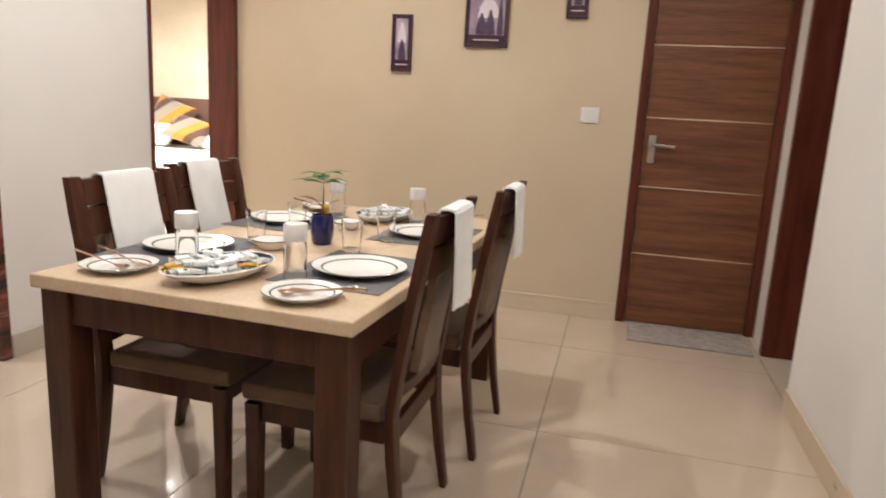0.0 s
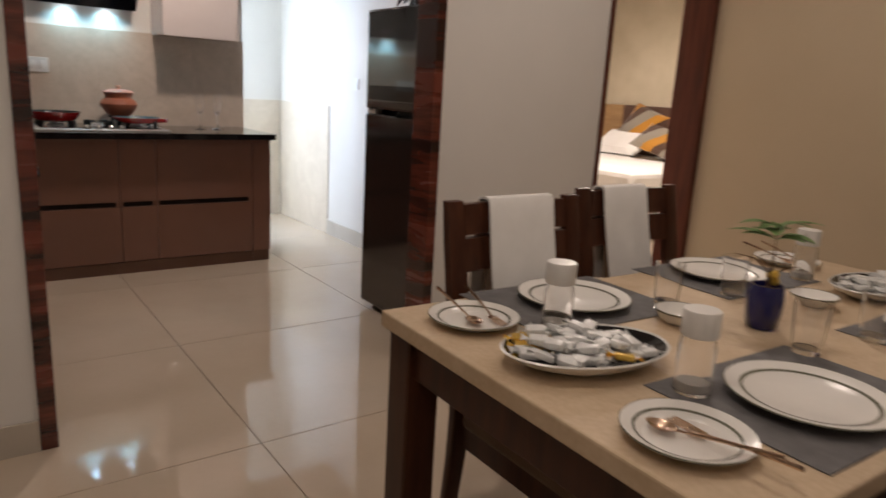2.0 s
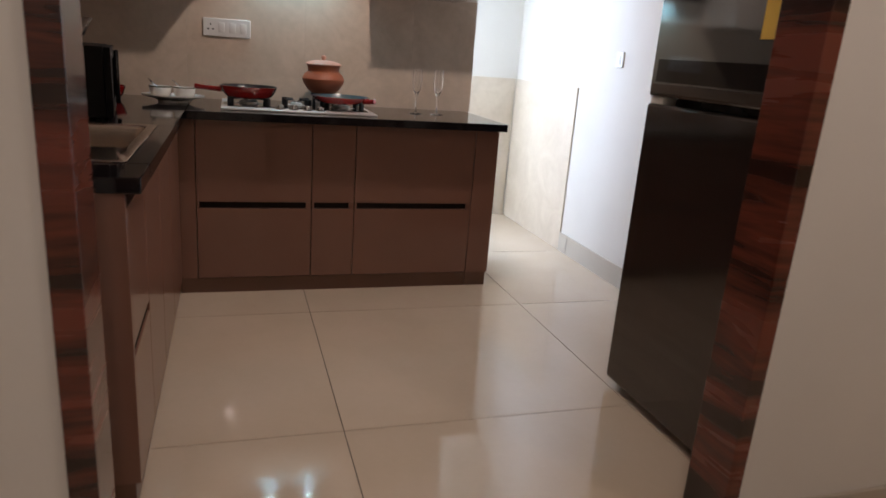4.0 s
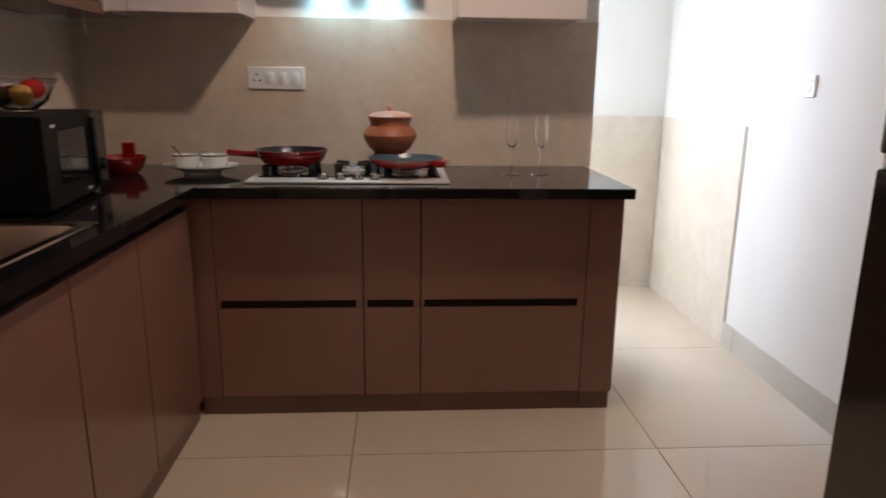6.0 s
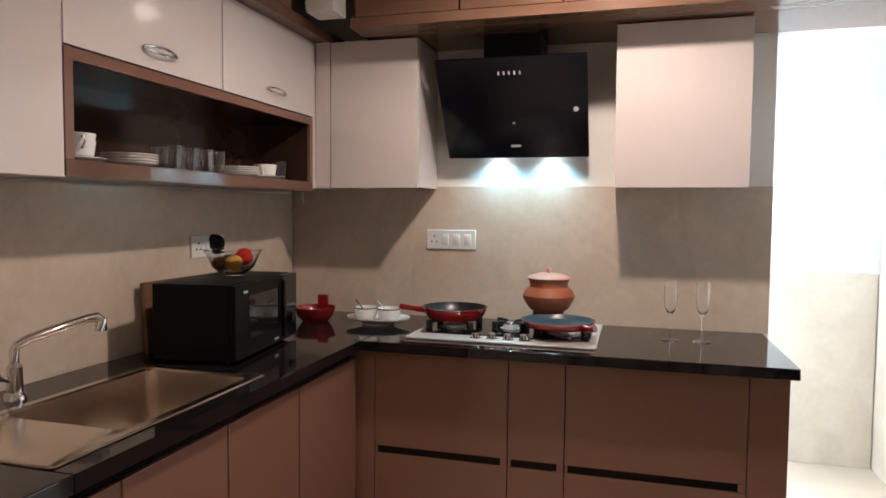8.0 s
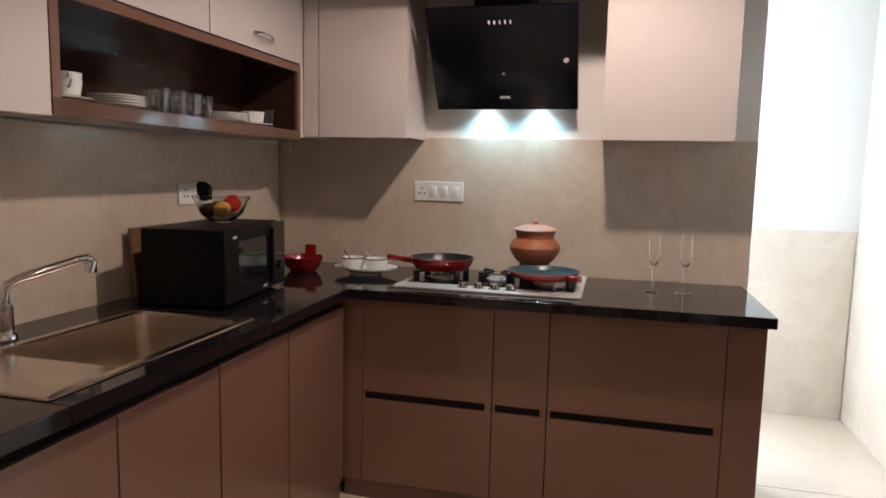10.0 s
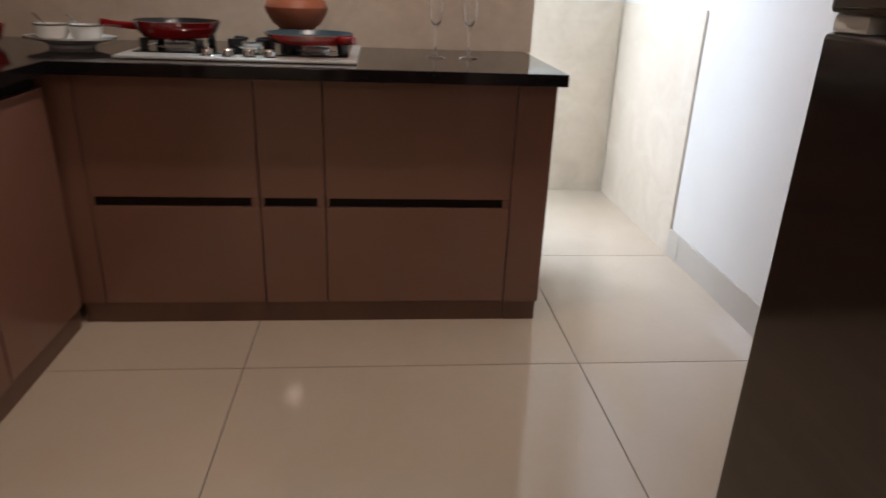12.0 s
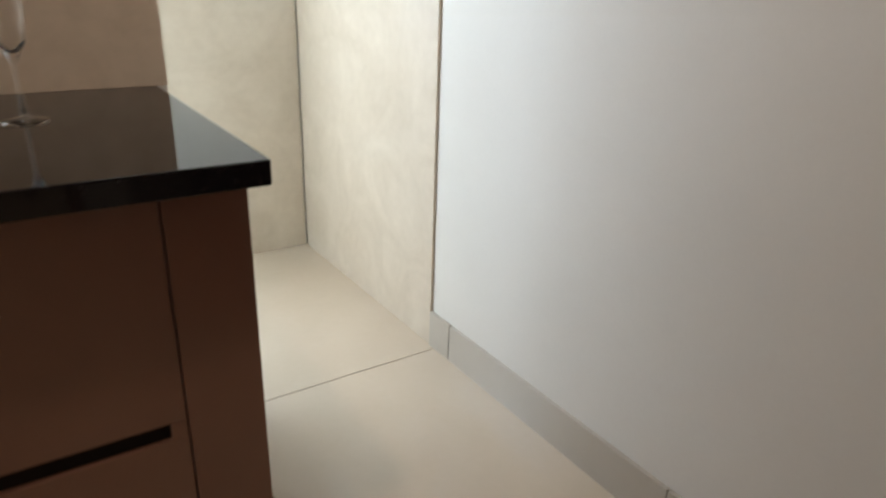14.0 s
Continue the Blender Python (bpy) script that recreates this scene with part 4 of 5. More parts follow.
part("hinge", bbox(-0.315, -0.24, -0.03, 0.02, 1.0885, 1.1115, 0.002), M_PLASTICW, fg, "white middle hinge")
part("energy_label", bbox(0.175, 0.26, -0.0412, -0.0405, 1.30, 1.43), M_YELLOW, d, "yellow paper energy label")
for fx in (-0.27, 0.27):
    part("foot", turned(lathe([(0, 0), (0.02, 0), (0.02, 0.034), (0, 0.034)], 14), pose(fx, 0.05, 0)), M_BLACKP, fg)

# plant on the refrigerator


def leaf_blade(length, width, droop, segs=6):
    b = bmesh.new()
    rows = []
    for k in range(segs + 1):
        u = k / segs
        w = width * math.sin(math.pi * min(max(u * 0.96 + 0.03, 0), 1)) ** 0.8 / 2
        z = length * (0.35 * u - droop * u * u)
        rows.append([b.verts.new((length * u, -w, z + w * 0.25)), b.verts.new((length * u, 0, z)), b.verts.new((length * u, w, z + w * 0.25))])
    for r0, r1 in zip(rows, rows[1:]):
        for i in range(2):
            b.faces.new((r0[i], r0[i + 1], r1[i + 1], r1[i]))
    bmesh.ops.solidify(b, geom=b.faces[:], thickness=0.0012)
    return b


pt = thing("potted_plant", pose(-3.25, 2.62, 1.615), "dark drooping foliage plant in a pot on the refrigerator", "plant")
part("pot", lathe([(0, 0), (0.06, 0), (0.085, 0.12), (0.09, 0.125), (0.08, 0.125), (0, 0.11)], 24), M_NONSTICK, pt)
rnd = random.Random(4)
for k in range(38):
    a, tiltl = rnd.uniform(0, 360), rnd.uniform(-20, 25)
    bm_leaf = leaf_blade(rnd.uniform(0.14, 0.25), rnd.uniform(0.045, 0.075), rnd.uniform(0.6, 0.95))
    part("leaf", turned(bm_leaf, pose(0, 0, 0.11, 0, 0, a) @ pose(0, 0, 0, 0, -tiltl, 0)), M_DRYLEAF, pt)

# ---- dining room: table and chairs ----
TZ = 0.733
tb = thing("dining_table", pose(-1.05, 2.18, 0, 0, 0, -2.4), "dark wooden dining table with a cream marble top", "table")
part("tabletop", bbox(-0.462, 0.462, -0.82, 0.82, TZ - 0.038, TZ, 0.005), M_TABLE, tb)
for x0, x1, y0, y1 in ((-0.43, 0.43, -0.788, -0.763), (-0.43, 0.43, 0.763, 0.788), (-0.44, -0.415, -0.762, 0.762), (0.415, 0.44, -0.762, 0.762)):
    part("apron_rail", bbox(x0, x1, y0, y1, TZ - 0.135, TZ - 0.039, 0.002), M_WENGE, tb)
for sx in (-1, 1):
    for sy in (-1, 1):
        part("leg", bar([(sx * 0.402, sy * 0.762, 0), (sx * 0.402, sy * 0.762, TZ - 0.039)], 0.085, 0.085), M_WENGE, tb)


def build_chair(m):
    """A chair that faces +x; its origin lies on the floor under the middle of the seat's rear edge."""
    t = thing("dining_chair", m, "dark-stained wooden dining chair with brown woven upholstery", "chair", "chairs round the table")
    def spine(z):
        return -0.02 - 0.088 * max(z - 0.42, 0) ** 1.15 / 0.5 - 0.05 * max(0.42 - z, 0) ** 1.6 / 0.25
    for sy in (-0.203, 0.203):
        part("rear_leg", bar([(spine(z), sy, z) for z in (0, 0.15, 0.30, 0.42, 0.55, 0.70, 0.85, 0.958)], 0.052, 0.027, None, (0.8, 0.9, 1, 1.05, 1, 1, 1, 0.95)), M_WENGE, t)
        part("front_leg", bar([(0.385, sy * 0.97, 0), (0.385, sy * 0.97, 0.385)], 0.045, 0.045, None, (0.8, 1)), M_WENGE, t)
    def rail(z0, z1, hw, th, mat, name, dx=0.0):
        b = bmesh.new()
        n = 6
        rows = []
        for k in range(n + 1):
            y = -hw + 2 * hw * k / n
            bow = -0.016 * (1 - (y / 0.178) ** 2)
            rows.append([b.verts.new((spine(z) + bow + dx + s * th / 2, y, z)) for z, s in ((z0, -1), (z0, 1), (z1, 1), (z1, -1))])
        for r0, r1 in zip(rows, rows[1:]):
            for i in range(4):
                j = (i + 1) % 4
                b.faces.new((r0[i], r0[j], r1[j], r1[i]))
        b.faces.new(rows[0][::-1])
        b.faces.new(rows[-1])
        bmesh.ops.recalc_face_normals(b, faces=b.faces[:])
        return part(name, b, mat, t)
    rail(0.872, 0.949, 0.175, 0.022, M_WENGE, "top_rail")
    rail(0.780, 0.863, 0.175, 0.022, M_WENGE, "middle_rail")
    rail(0.50, 0.779, 0.096, 0.026, M_SEAT, "back_pad")
    rail(0.46, 0.498, 0.175, 0.024, M_WENGE, "lower_rail")
    b = bbox(0.0, 0.38, -0.205, -0.182, 0.33, 0.39, 0.002)
    bbox(0.0, 0.38, 0.182, 0.205, 0.33, 0.39, 0.002, b)
    bbox(0.366, 0.392, -0.18, 0.18, 0.33, 0.39, 0.002, b)
    bbox(-0.03, -0.008, -0.18, 0.18, 0.33, 0.39, 0.002, b)
    part("seat_frame", b, M_WENGE, t)
    part("seat", bbox(0.005, 0.42, -0.218, 0.218, 0.391, 0.445, 0.014), M_SEAT, t)
    return t


ch = build_chair(pose(-1.519, 1.830, 0, 0, 0, -1))
copy_thing(ch, pose(-1.595, 2.385, 0, 0, 0, -2))
copy_thing(ch, pose(-0.612, 1.765, 0, 0, 0, 179))
copy_thing(ch, pose(-0.548, 2.375, 0, 0, 0, 178))


def towel(m, width, front, back, seed, label):
    """White cloth folded over a chair's top rail; local origin on top of the rail."""
    r = random.Random(seed)
    b = bmesh.new()
    prof = []
    for k in range(9):
        z = -front + front * k / 8
        prof.append((0.029 - 0.215 * z, z))
    prof += [(0.022, 0.011), (0.004, 0.014), (-0.016, 0.010)]
    for k in range(9):
        z = -back * k / 8
        prof.append((-0.024 - 0.006 * (k / 8), z))
    n = 10
    rows = []
    ph = r.uniform(0, 6)
    for i in range(n + 1):
        u = i / n
        rows.append([b.verts.new((x + 0.003 * math.sin(9 * u + ph + 6 * z) * min(1, abs(z) * 6), (u - 0.5) * width * (1 + 0.05 * z) + 0.004 * math.sin(14 * z + ph), z - 0.006 * math.sin(3 * u + ph) * (abs(z) > 0.1))) for x, z in prof])
    for r0, r1 in zip(rows, rows[1:]):
        for i in range(len(r0) - 1):
            b.faces.new((r0[i], r0[i + 1], r1[i + 1], r1[i]))
    bmesh.ops.recalc_face_normals(b, faces=b.faces[:])
    bmesh.ops.solidify(b, geom=b.faces[:], thickness=0.006)
    solo("napkin", b, M_CLOTH, m, label, "napkin", "napkins over the chairs")


towel(pose(-1.634, 1.842, 0.951), 0.228, 0.36, 0.30, 1, "white cotton napkin draped over a chair back")
towel(pose(-1.710, 2.362, 0.951), 0.205, 0.36, 0.30, 2, "white cotton napkin draped over a chair back")
towel(pose(-0.490, 1.735, 0.951, 0, 0, 180), 0.20, 0.20, 0.26, 3, "white cotton napkin draped over a chair back")
towel(pose(-0.433, 2.36, 0.951, 0, 0, 180), 0.20, 0.20, 0.24, 4, "white cotton napkin draped over a chair back")

# ---- on the table ----
for x, y in ((-1.385, 1.83), (-0.80, 1.80), (-1.365, 2.47), (-0.775, 2.47)):
    solo("place_mat", bbox(-0.165, 0.165, -0.225, 0.225, 0.0004, 0.003, 0.001), M_MAT, pose(x, y, TZ, 0, 0, -2.4), "grey woven place mat on the table", "place mat", "place mats")


def build_plate(m, r, label, group):
    t = thing("plate", m, label, "plate", group)
    part("dish", lathe([(0, 0), (r * 0.60, 0), (r * 0.66, 0.005), (r * 0.97, 0.017), (r, 0.0195), (r * 0.99, 0.021), (r * 0.95, 0.0195), (r * 0.70, 0.010), (r * 0.64, 0.005), (0, 0.004)], 48), M_CHINA, t)
    for f0, f1 in ((0.755, 0.80),):
        z0, z1 = 0.010 + (f0 - 0.70) / 0.25 * 0.0095, 0.010 + (f1 - 0.70) / 0.25 * 0.0095
        part("glaze_band", lathe([(r * f0, z0 + 0.0003), (r * f0, z0 + 0.0007), (r * f1, z1 + 0.0007), (r * f1, z1 + 0.0003)], 48), M_BAND, t, "thin grey-green glaze band")
    part("glaze_rim", lathe([(r * 0.985, 0.0206), (r * 0.988, 0.0214), (r * 1.002, 0.0200), (r * 1.002, 0.0192)], 48), M_BAND, t)
    return t


p0 = build_plate(pose(-1.385, 1.835, TZ + 0.003), 0.139, "white dinner plate with a grey-green band on a place mat", "dinner plates")
for x, y in ((-0.782, 1.78), (-1.375, 2.44), (-0.775, 2.44)):
    copy_thing(p0, pose(x, y, TZ + 0.003))
s0 = build_plate(pose(-1.378, 1.515, TZ + 0.0005), 0.101, "white side plate with rose gold cutlery at the table edge", "side plates")
for x, y in ((-0.812, 1.475), (-1.365, 2.82), (-0.795, 2.82)):
    copy_thing(s0, pose(x, y, TZ + 0.0005))


def spoon(m):
    t = thing("spoon", m, "rose gold spoon resting on a side plate", "spoon", "rose gold cutlery")
    part("bowl", turned(lathe([(0, -0.004), (0.008, -0.003), (0.014, 0.001), (0.017, 0.005), (0.0155, 0.005), (0.012, 0.002), (0, -0.002)], 20, None, 1.5, 1.0), pose(0, 0, 0.004)), M_ROSE, t)
    part("handle", tube([(0.023, 0, 0.008), (0.05, 0, 0.012), (0.10, 0, 0.020), (0.175, 0, 0.030)], [0.002, 0.0022, 0.003, 0.0042], 8), M_ROSE, t)
    return t


def fork(m):
    t = thing("fork", m, "rose gold fork resting on a side plate", "fork", "rose gold cutlery")
    b = bbox(-0.002, 0.026, -0.011, 0.011, 0.004, 0.0058, 0.0006)
    for k in range(4):
        bbox(-0.036, -0.0022, -0.011 + 0.0063 * k, -0.0078 + 0.0063 * k, 0.0042, 0.0058, 0, b)
    part("head", b, M_ROSE, t)
    part("handle", tube([(0.024, 0, 0.005), (0.05, 0, 0.011), (0.10, 0, 0.020), (0.175, 0, 0.030)], [0.0025, 0.0022, 0.003, 0.0042], 8), M_ROSE, t)
    return t


SPZ = TZ + 0.0085
f0, g1 = spoon(pose(-1.358, 1.50, SPZ, 0, 0, 172)), fork(pose(-1.343, 1.55, SPZ, 0, 0, 165))
copy_thing(f0, pose(-0.845, 1.458, SPZ, 0, 0, 10))
copy_thing(g1, pose(-0.82, 1.493, SPZ, 0, 0, -4))
copy_thing(f0, pose(-1.355, 2.81, SPZ, 0, 0, 172))
copy_thing(g1, pose(-1.345, 2.86, SPZ, 0, 0, 160))
copy_thing(f0, pose(-0.825, 2.81, SPZ, 0, 0, 10))
copy_thing(g1, pose(-0.805, 2.85, SPZ, 0, 0, -4))


def platter(m, label):
    t = thing("sweet_platter", m, label, "platter", "sweet platters")
    part("dish", lathe([(0, 0), (0.055, 0), (0.085, 0.018), (0.102, 0.036), (0.1005, 0.038), (0.098, 0.036)], 40, None, 1.10, 1.72), M_CHINA, t)
    part("inside", lathe([(0.098, 0.0362), (0.080, 0.020), (0.052, 0.006), (0, 0.005)], 40, None, 1.10, 1.72), M_BLACKG, t, "black glazed inside")
    part("rim", lathe([(0.0985, 0.0365), (0.100, 0.0392), (0.1025, 0.0365), (0.101, 0.0355)], 40, None, 1.10, 1.72), M_CHINA, t)
    return t


q0 = platter(pose(-1.10, 1.567, TZ + 0.0004, 0, 0, -14), "white oval platter with a black inside, full of wrapped sweets")
copy_thing(q0, pose(-1.03, 2.69, TZ + 0.0004, 0, 0, -6))


def candy(m, material, label):
    t = thing("sweet", m, label, "sweet", "wrapped sweets")
    b = bbox(-0.018, 0.018, -0.0125, 0.0125, -0.0065, 0.0065, 0.003)
    for s in (-1, 1):
        made = bmesh.new()
        vs = [made.verts.new(p) for p in ((s * 0.015, 0, 0), (s * 0.032, -0.013, 0.005), (s * 0.034, 0.0, -0.004), (s * 0.031, 0.013, 0.005))]
        made.faces.new((vs[0], vs[1], vs[2]))
        made.faces.new((vs[0], vs[2], vs[3]))
        bmesh.ops.solidify(made, geom=made.faces[:], thickness=0.001)
        b = joined(b, made)
    part("wrapper", b, material, t)
    return t


w0 = candy(pose(-1.12, 1.58, TZ + 0.036), M_WRAP, "sweet in a crinkled white wrapper")
y0 = candy(pose(-1.16, 1.485, TZ + 0.046, 10, 0, 30), M_GOLD, "sweet in shiny gold foil")
rnd = random.Random(11)
for cx, cy, yaw in ((-1.10, 1.567, -14), (-1.03, 2.69, -6)):
    for i in range(-4, 5):
        for j in range(-5, 6):
            u, v = i / 4.4 + rnd.uniform(-0.08, 0.08), j / 5.6 + rnd.uniform(-0.06, 0.06)
            if u * u + v * v > 0.86 or v > 0.62 or u < -0.70:
                continue
            off = Matrix.Rotation(radians(yaw), 3, "Z") @ Vector((0.100 * u, 0.158 * v, 0))
            zz = TZ + 0.023 + 0.020 * (u * u + v * v) + rnd.uniform(0, 0.005)
            m = pose(cx + off.x, cy + off.y, zz, rnd.uniform(-14, 14), rnd.uniform(-12, 12), yaw + rnd.choice((60, 75, 90, 120)) + rnd.uniform(-12, 12))
            copy_thing(y0 if cy < 2 and (j == -4 and i < 2 or (i, j) == (4, 0) or (i, j) == (3, 1)) else w0, m)
            if rnd.random() < 0.3:
                copy_thing(w0, pose(cx + off.x * 0.8, cy + off.y * 0.8, zz + 0.017, rnd.uniform(-14, 14), rnd.uniform(-12, 12), rnd.uniform(0, 180)))


def bottle(m):
    t = thing("glass_bottle", m, "clear glass bottle with a white cap on the table", "bottle", "capped bottles")
    part("glass", lathe([(0, 0), (0.030, 0), (0.032, 0.004), (0.032, 0.085), (0.030, 0.096), (0.025, 0.104), (0.0235, 0.104), (0.0285, 0.095), (0.0300, 0.084), (0.0300, 0.006), (0, 0.005)], 28), M_GLASS, t)
    part("filling", lathe([(0, 0.0055), (0.0290, 0.0065), (0.0290, 0.022), (0, 0.022)], 24), M_PLASTICW, t, "white contents")
    part("cap", lathe([(0.031, 0.1045), (0.0325, 0.107), (0.0325, 0.147), (0.031, 0.151), (0, 0.152)], 28), M_PLASTICW, t, "white plastic cap")
    return t


b0 = bottle(pose(-1.265, 1.655, TZ + 0.0005))
for x, y, z in ((-0.913, 1.635, 0.0032), (-1.235, 2.66, 0.0032), (-0.875, 2.65, 0.0032)):
    copy_thing(b0, pose(x, y, TZ + z))
t0 = tumbler(pose(-1.265, 2.04, TZ + 0.0032), 0.036, 0.105, "tumblers on the table", "clear glass water tumbler on the table")
for x, y in ((-0.91, 2.03), (-0.875, 2.265), (-1.235, 2.285)):
    copy_thing(t0, pose(x, y, TZ + 0.0032))
d0 = thing("dip_bowl", pose(-1.16, 1.95, TZ + 0.0005), "small white china bowl with a thin dark band", "bowl", "bowls on the table")
part("bowl", lathe([(0, 0), (0.03, 0), (0.045, 0.010), (0.060, 0.032), (0.0575, 0.033), (0.042, 0.013), (0.028, 0.005), (0, 0.004)], 30), M_CHINA, d0)
part("glaze_band", lathe([(0.0592, 0.0295), (0.0608, 0.0335), (0.0603, 0.0337), (0.0575, 0.0335)], 30), M_BAND, d0)
copy_thing(d0, pose(-1.075, 2.40, TZ + 0.0005))

# vase with a leafy sprig
vs = thing("plant_vase", pose(-1.05, 2.105, TZ + 0.0005), "navy ribbed ceramic pot with a green sprig", "plant")
b = bmesh.new()
rings = []
for r, z in ((0.028, 0.0), (0.034, 0.008), (0.0385, 0.04), (0.040, 0.07), (0.037, 0.095), (0.034, 0.103), (0.031, 0.103), (0.031, 0.09)):
    rings.append([b.verts.new(((r + 0.0012 * (i % 2)) * math.cos(2 * math.pi * i / 36), (r + 0.0012 * (i % 2)) * math.sin(2 * math.pi * i / 36), z)) for i in range(36)])
for r0, r1 in zip(rings, rings[1:]):
    for i in range(36):
        j = (i + 1) % 36
        b.faces.new((r0[i], r0[j], r1[j], r1[i]))
b.faces.new(rings[0][::-1])
part("pot", b, M_NAVY, vs)
part("soil", lathe([(0.0315, 0.091), (0.016, 0.094), (0, 0.095)], 20), M_SOIL, vs)
for bx, by, bz in ((0.012, 0.006, 0.112), (-0.004, 0.014, 0.122), (0.016, -0.008, 0.130)):
    part("bud", turned(lathe([(0, -0.012), (0.008, -0.006), (0.010, 0.002), (0.006, 0.010), (0, 0.013)], 12), pose(bx, by, bz, 15, 20, 0)), M_YELLOW, vs, "small yellow bud")
part("stem", tube([(0, 0, 0.09), (0.004, -0.002, 0.15), (0.002, 0.0, 0.24)], [0.004, 0.003, 0.002], 8), M_STEM, vs)
part("stem", tube([(0.002, -0.001, 0.13), (-0.03, -0.02, 0.160), (-0.07, -0.03, 0.163)], [0.002, 0.0016, 0.001], 6), M_STEM, vs)
part("stem", tube([(0.002, 0.001, 0.125), (0.035, 0.01, 0.150), (0.055, 0.02, 0.155)], [0.002, 0.0016, 0.001], 6), M_STEM, vs)
rnd = random.Random(7)
for k in range(17):
    a = k * 137.5 + rnd.uniform(-10, 10)
    bl = leaf_blade(rnd.uniform(0.055, 0.115), rnd.uniform(0.022, 0.038), rnd.uniform(0.24, 0.42))
    part("leaf", turned(bl, pose(0.002, 0.0, 0.208 + 0.010 * (k % 4), 0, 0, a)), M_LEAF, vs)

# ---- pictures ----


def wall_picture(m, w, h, shapes, label):
    """Dark framed print in its local x-z plane, facing -y; origin at the lower middle."""
    t = thing("picture", m, label, "picture", "prints on the beige wall")
    bd = 0.014
    b = bbox(-w / 2, -w / 2 + bd, -0.022, 0, 0, h, 0.002)
    bbox(w / 2 - bd, w / 2, -0.022, 0, 0, h, 0.002, b)
    bbox(-w / 2 + bd, w / 2 - bd, -0.022, 0, h - bd, h, 0.002, b)
    bbox(-w / 2 + bd, w / 2 - bd, -0.022, 0, 0, bd, 0.002, b)
    part("frame", b, M_PFRAME, t)
    part("mount", bbox(-w / 2 + bd, w / 2 - bd, -0.012, 0, bd, h - bd), M_PFRAME, t, "dark mount with a pale caption bar")
    pr = part("print", bbox(-w / 2 + bd * 1.8, w / 2 - bd * 1.8, -0.0145, -0.0122, h * 0.21, h - bd * 1.8), M_PRINT, t, "mauve toned print")
    for k, (cx, cz, sw, sh, material) in enumerate(shapes):
        sil = lathe([(0, 0), (0.5, 0.02), (0.42, 0.45), (0.25, 0.72), (0.16, 0.86), (0.08, 1.0), (0, 1.0)], 16)
        turned(sil, pose(cx * w, -0.0146 - 0.0006 * k, h * 0.21 + cz * h) @ Matrix.Diagonal((sw * w, 0.0008, sh * h, 1)))
        part("shape", sil, material, pr)
    part("caption", bbox(-w * 0.30, w * 0.30, -0.0132, -0.0122, h * 0.115, h * 0.135), M_PRINTL, t, "pale caption bar")


wall_picture(pose(-1.462, 4.1295, 1.43), 0.128, 0.34, ((0.0, 0.3, 0.45, 0.35, M_PRINTL), (0.02, 0.0, 0.40, 0.36, M_PRINTD)), "narrow dark framed mauve print with a caption bar")
wall_picture(pose(-0.935, 4.1295, 1.59), 0.262, 0.34, ((0.03, 0.28, 0.5, 0.4, M_PRINTL), (-0.12, 0.0, 0.26, 0.36, M_PRINTD), (0.08, 0.0, 0.24, 0.42, M_PRINTD), (0.31, 0.0, 0.14, 0.62, M_PRINTD)), "wide dark framed mauve print with dark shapes")
wall_picture(pose(-0.41, 4.1295, 1.765), 0.122, 0.34, ((0.0, 0.3, 0.45, 0.35, M_PRINTL), (0.0, 0.0, 0.40, 0.42, M_PRINTD)), "narrow dark framed mauve print hanging highest")
t = thing("picture", pose(-2.6645, 2.805, 1.72, 0, 0, 90), "brown framed cream picture on the white wall", "picture")
b = bbox(-0.195, -0.165, -0.025, 0, 0, 0.42, 0.003)
bbox(0.165, 0.195, -0.025, 0, 0, 0.42, 0.003, b)
bbox(-0.165, 0.165, -0.025, 0, 0, 0.03, 0.003, b)
bbox(-0.165, 0.165, -0.025, 0, 0.39, 0.42, 0.003, b)
part("frame", b, M_BFRAME, t)
pr = part("card", bbox(-0.165, 0.165, -0.014, -0.002, 0.03, 0.39), M_CREAM, t, "cream card with a brown round motif")
part("motif", turned(lathe([(0, 0), (0.07, 0), (0.065, 0.002), (0, 0.002)], 24), pose(0, -0.0142, 0.20, 90, 0, 0)), M_MOTIF, pr)
part("motif_stem", bbox(-0.006, 0.006, -0.0158, -0.0142, 0.05, 0.135), M_MOTIF, pr)

# door mat
solo("door_mat", bbox(-0.33, 0.33, -0.18, 0.17, 0.0005, 0.012, 0.004), M_DMAT, pose(0.385, 3.93, 0, 0, 0, -1), "flat grey door mat before the closed door", "door mat")

# ---- bedroom seen through the opening ----
bed = thing("bed", pose(-5.0, 6.35, 0), "made bed with white linen and a brown headboard", "bed")
part("base", bbox(-0.95, 0.95, -0.95, 1.05, 0.03, 0.30, 0.01), M_HEADB, bed)
part("mattress", bbox(-0.94, 0.94, -0.94, 1.04, 0.302, 0.62, 0.05), M_LINEN, bed, "mattress covered in white linen")
part("headboard_panel", bbox(-1.55, -0.905, 1.06, 1.15, 0.03, 1.19, 0.01), M_OAK, bed, "pale oak veneer end panel")
part("headboard", bbox(-0.90, 1.2, 1.06, 1.15, 0.03, 1.19, 0.02), M_HEADB, bed, "brown upholstered headboard")
for fx in (-0.85, 0.85):
    for fy in (-0.85, 0.95):
        part("foot", bbox(fx - 0.04, fx + 0.04, fy - 0.04, fy + 0.04, 0, 0.0295), M_WENGE, bed)


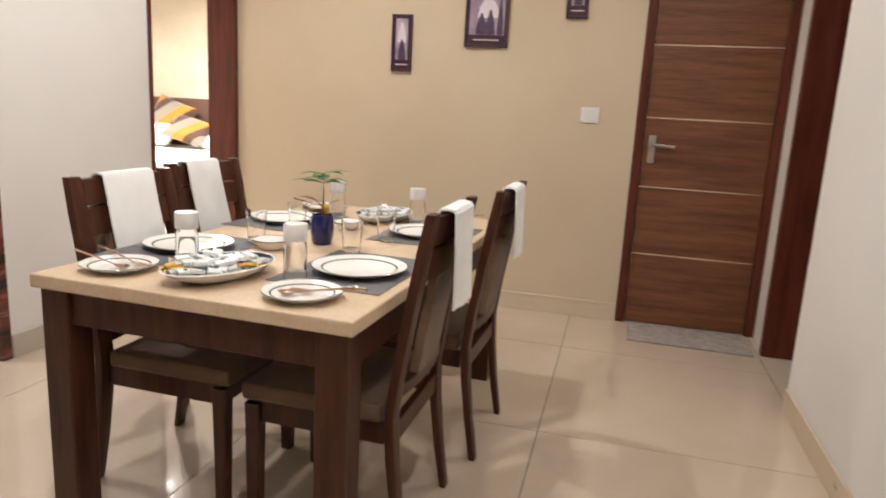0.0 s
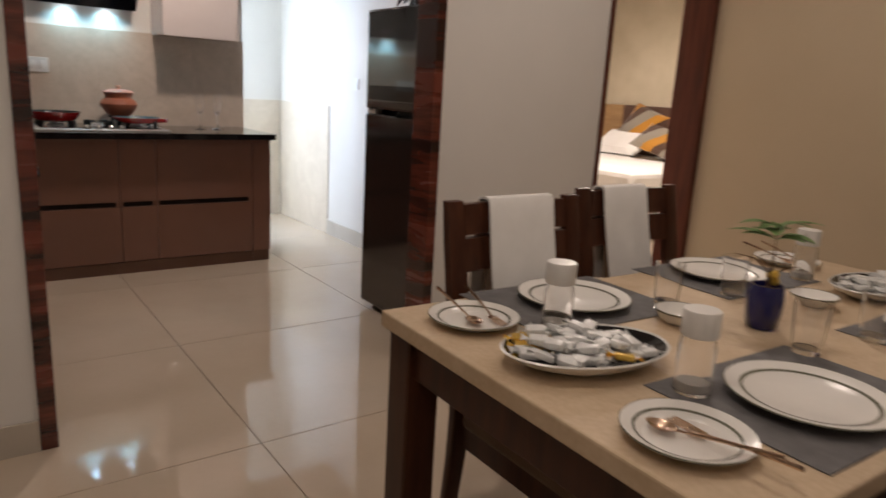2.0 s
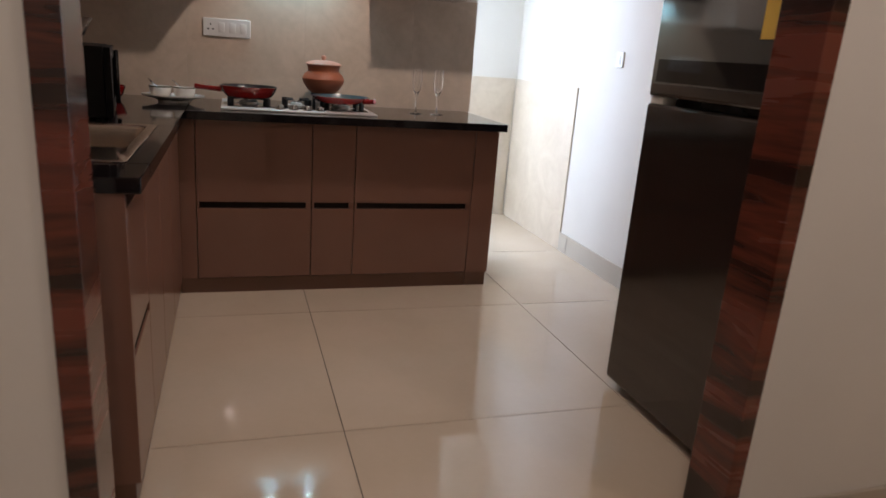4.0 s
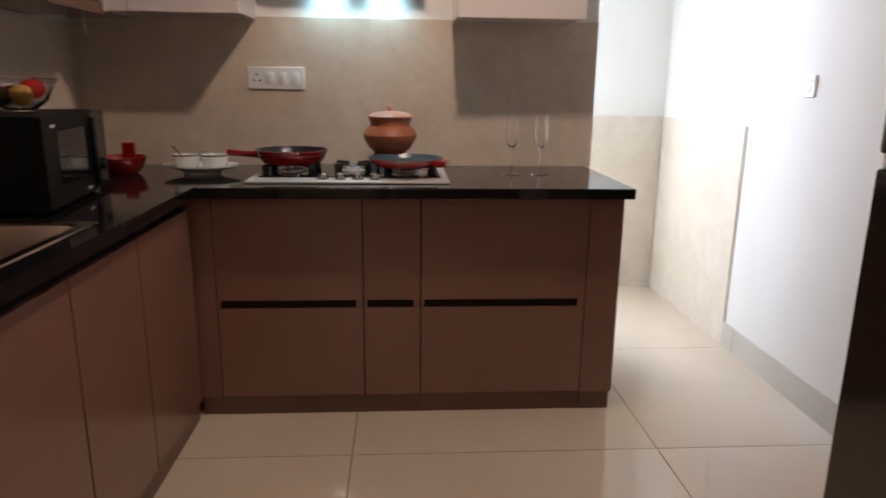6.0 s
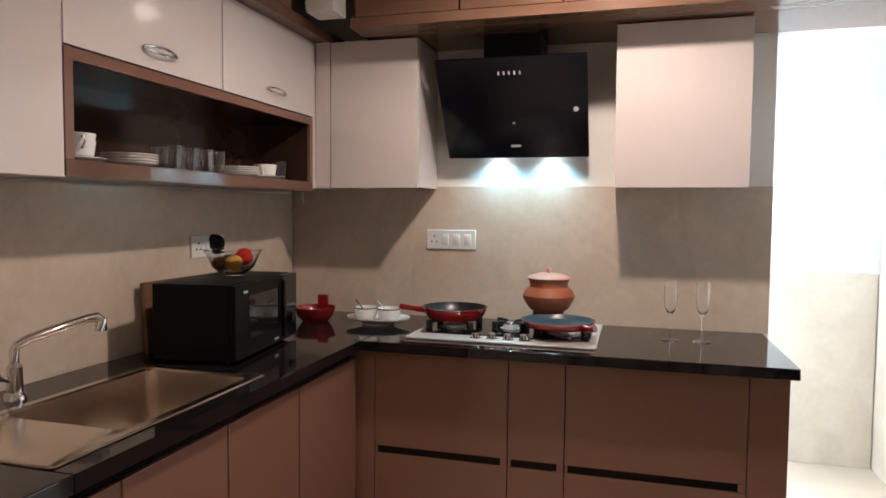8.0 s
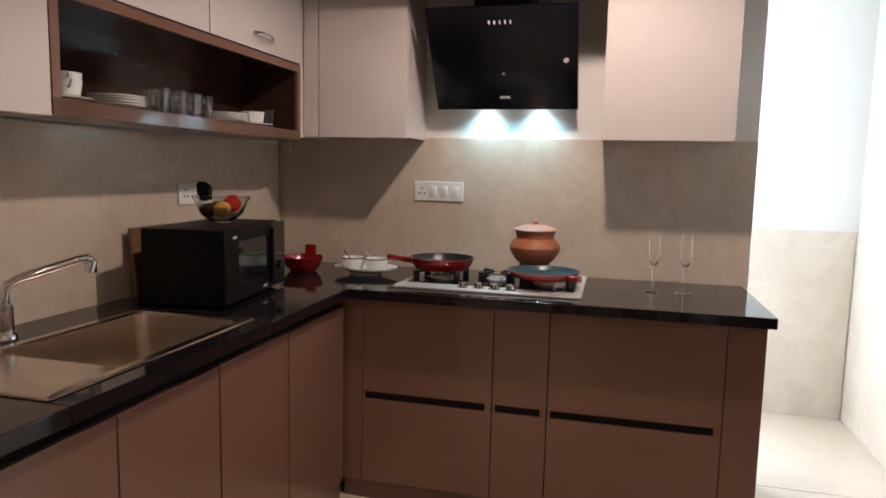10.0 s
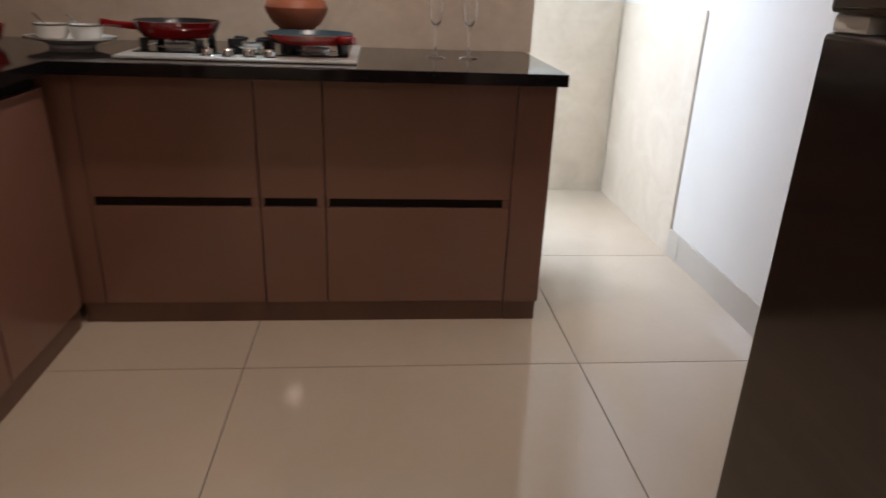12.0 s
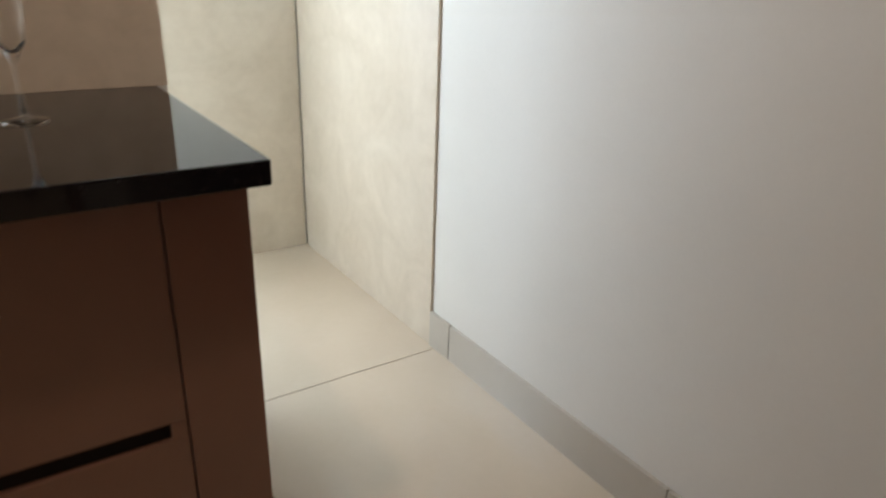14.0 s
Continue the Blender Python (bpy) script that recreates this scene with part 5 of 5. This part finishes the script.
def pillow(name, m, w, h, th, material, label, category):
    b = bmesh.new()
    n = 10
    grid = {}
    for s in (1, -1):
        for i in range(n + 1):
            for j in range(n + 1):
                u, v = 2 * i / n - 1, 2 * j / n - 1
                edge = i in (0, n) or j in (0, n)
                if edge and s == -1:
                    grid[s, i, j] = grid[1, i, j]
                    continue
                k = ((1 - u ** 4) * (1 - v ** 4)) ** 0.45
                pinch = 1 - 0.06 * (1 - abs(u)) * abs(v) - 0.06 * (1 - abs(v)) * abs(u)
                grid[s, i, j] = b.verts.new((u * w / 2 * pinch, s * th / 2 * k, v * h / 2 * pinch))
    for s in (1, -1):
        for i in range(n):
            for j in range(n):
                b.faces.new((grid[s, i, j], grid[s, i + 1, j], grid[s, i + 1, j + 1], grid[s, i, j + 1]))
    bmesh.ops.recalc_face_normals(b, faces=b.faces[:])
    solo(name, b, material, m, label, category)


pillow("pillow", pose(-5.55, 7.05, 0.76, -58, 0, 0), 0.70, 0.45, 0.16, M_LINEN, "plump white pillow on the bed", "pillow")
pillow("pillow", pose(-4.55, 7.05, 0.76, -58, 0, 0), 0.70, 0.45, 0.16, M_LINEN, "plump white pillow on the bed", "pillow")
pillow("cushion", pose(-5.40, 7.22, 0.97, -30, 18, 0), 0.54, 0.42, 0.13, M_CUSHION, "yellow, brown and grey striped cushion against the headboard", "cushion")
pillow("cushion", pose(-4.93, 6.90, 0.83, -55, 15, 8), 0.50, 0.42, 0.13, M_CUSHION, "yellow, brown and grey striped cushion on the pillow", "cushion")

# ---- ceiling downlights, all out of view ----
d0 = None
for dx, dy, dz, watts in DOWNLIGHTS:
    if d0 is None:
        d0 = thing("ceiling_light", pose(dx, dy, dz), "round recessed white ceiling downlight set out of view, switched on", "lamp", "ceiling downlights")
        part("ring", lathe([(0.060, -0.001), (0.085, -0.001), (0.083, -0.008), (0.062, -0.010)], 28), M_PLASTICW, d0)
        part("diffuser", lathe([(0, -0.003), (0.060, -0.003), (0.060, -0.0015), (0, -0.0015)], 28), M_LAMPGLOW, d0, "glowing warm diffuser")
    else:
        copy_thing(d0, pose(dx, dy, dz))

# ---- wall tiles ----
wk = bpy.data.objects["wall_kitchen_west"]
for y0, y1 in ((0.2285, 0.8505), (0.8509, 1.4508), (1.4512, 2.0508), (2.0512, 2.42)):
    part("wall_tile", bbox(-5.334, -5.3265, y0, y1, 0.8803, 1.494), M_SPLASH, wk)
ws = bpy.data.objects["wall_kitchen_south"]
for x0, x1 in ((-5.325, -4.7202), (-4.7198, -4.1182), (-4.1178, -3.5162), (-3.5158, -2.9142), (-2.9138, -2.80)):
    part("wall_tile", bbox(x0, x1, 0.2155, 0.2245, 0.8803, 1.456), M_SPLASH, ws)
wn_ = bpy.data.objects["wall_kitchen_north"]
for x0, x1 in ((-6.365, -5.3715),):
    part("wall_tile", bbox(x0, x1, 3.143, 3.1515, 0.0005, 1.06, 0.0008), M_DADO, wn_)
wu = bpy.data.objects["wall_utility_west"]
for y0, y1 in ((1.80, 2.40), (2.402, 3.137)):
    part("wall_tile", bbox(-6.3775, -6.3655, y0, y1, 0.0005, 0.86 if y0 < 2 else 1.06, 0.0008), M_DADO, wu)

# ---- floor tiles ----
XJ = [-6.99, -6.37, -5.34, -4.425, -3.385, -2.35, -1.32, -0.29, 0.74, 1.77, 2.39]
YJ = [-3.09, -2.75, -1.715, -0.68, 0.36, 1.405, 2.465, 3.505, 4.54, 5.575, 6.61, 7.69]
shared = {}
for x0, x1 in zip(XJ, XJ[1:]):
    for y0, y1 in zip(YJ, YJ[1:]):
        key = (round(x1 - x0, 3), round(y1 - y0, 3))
        hx, hy = (x1 - x0) / 2 - 0.0018, (y1 - y0) / 2 - 0.0018
        if key not in shared:
            ob = part("floor_tile", bbox(-hx, hx, -hy, hy, -0.0035, 0.0), M_FLOOR, floor)
            shared[key] = ob.data
        else:
            ob = new("floor_tile", shared[key])
            ob.parent = floor
        ob.location = ((x0 + x1) / 2, (y0 + y1) / 2, 0)
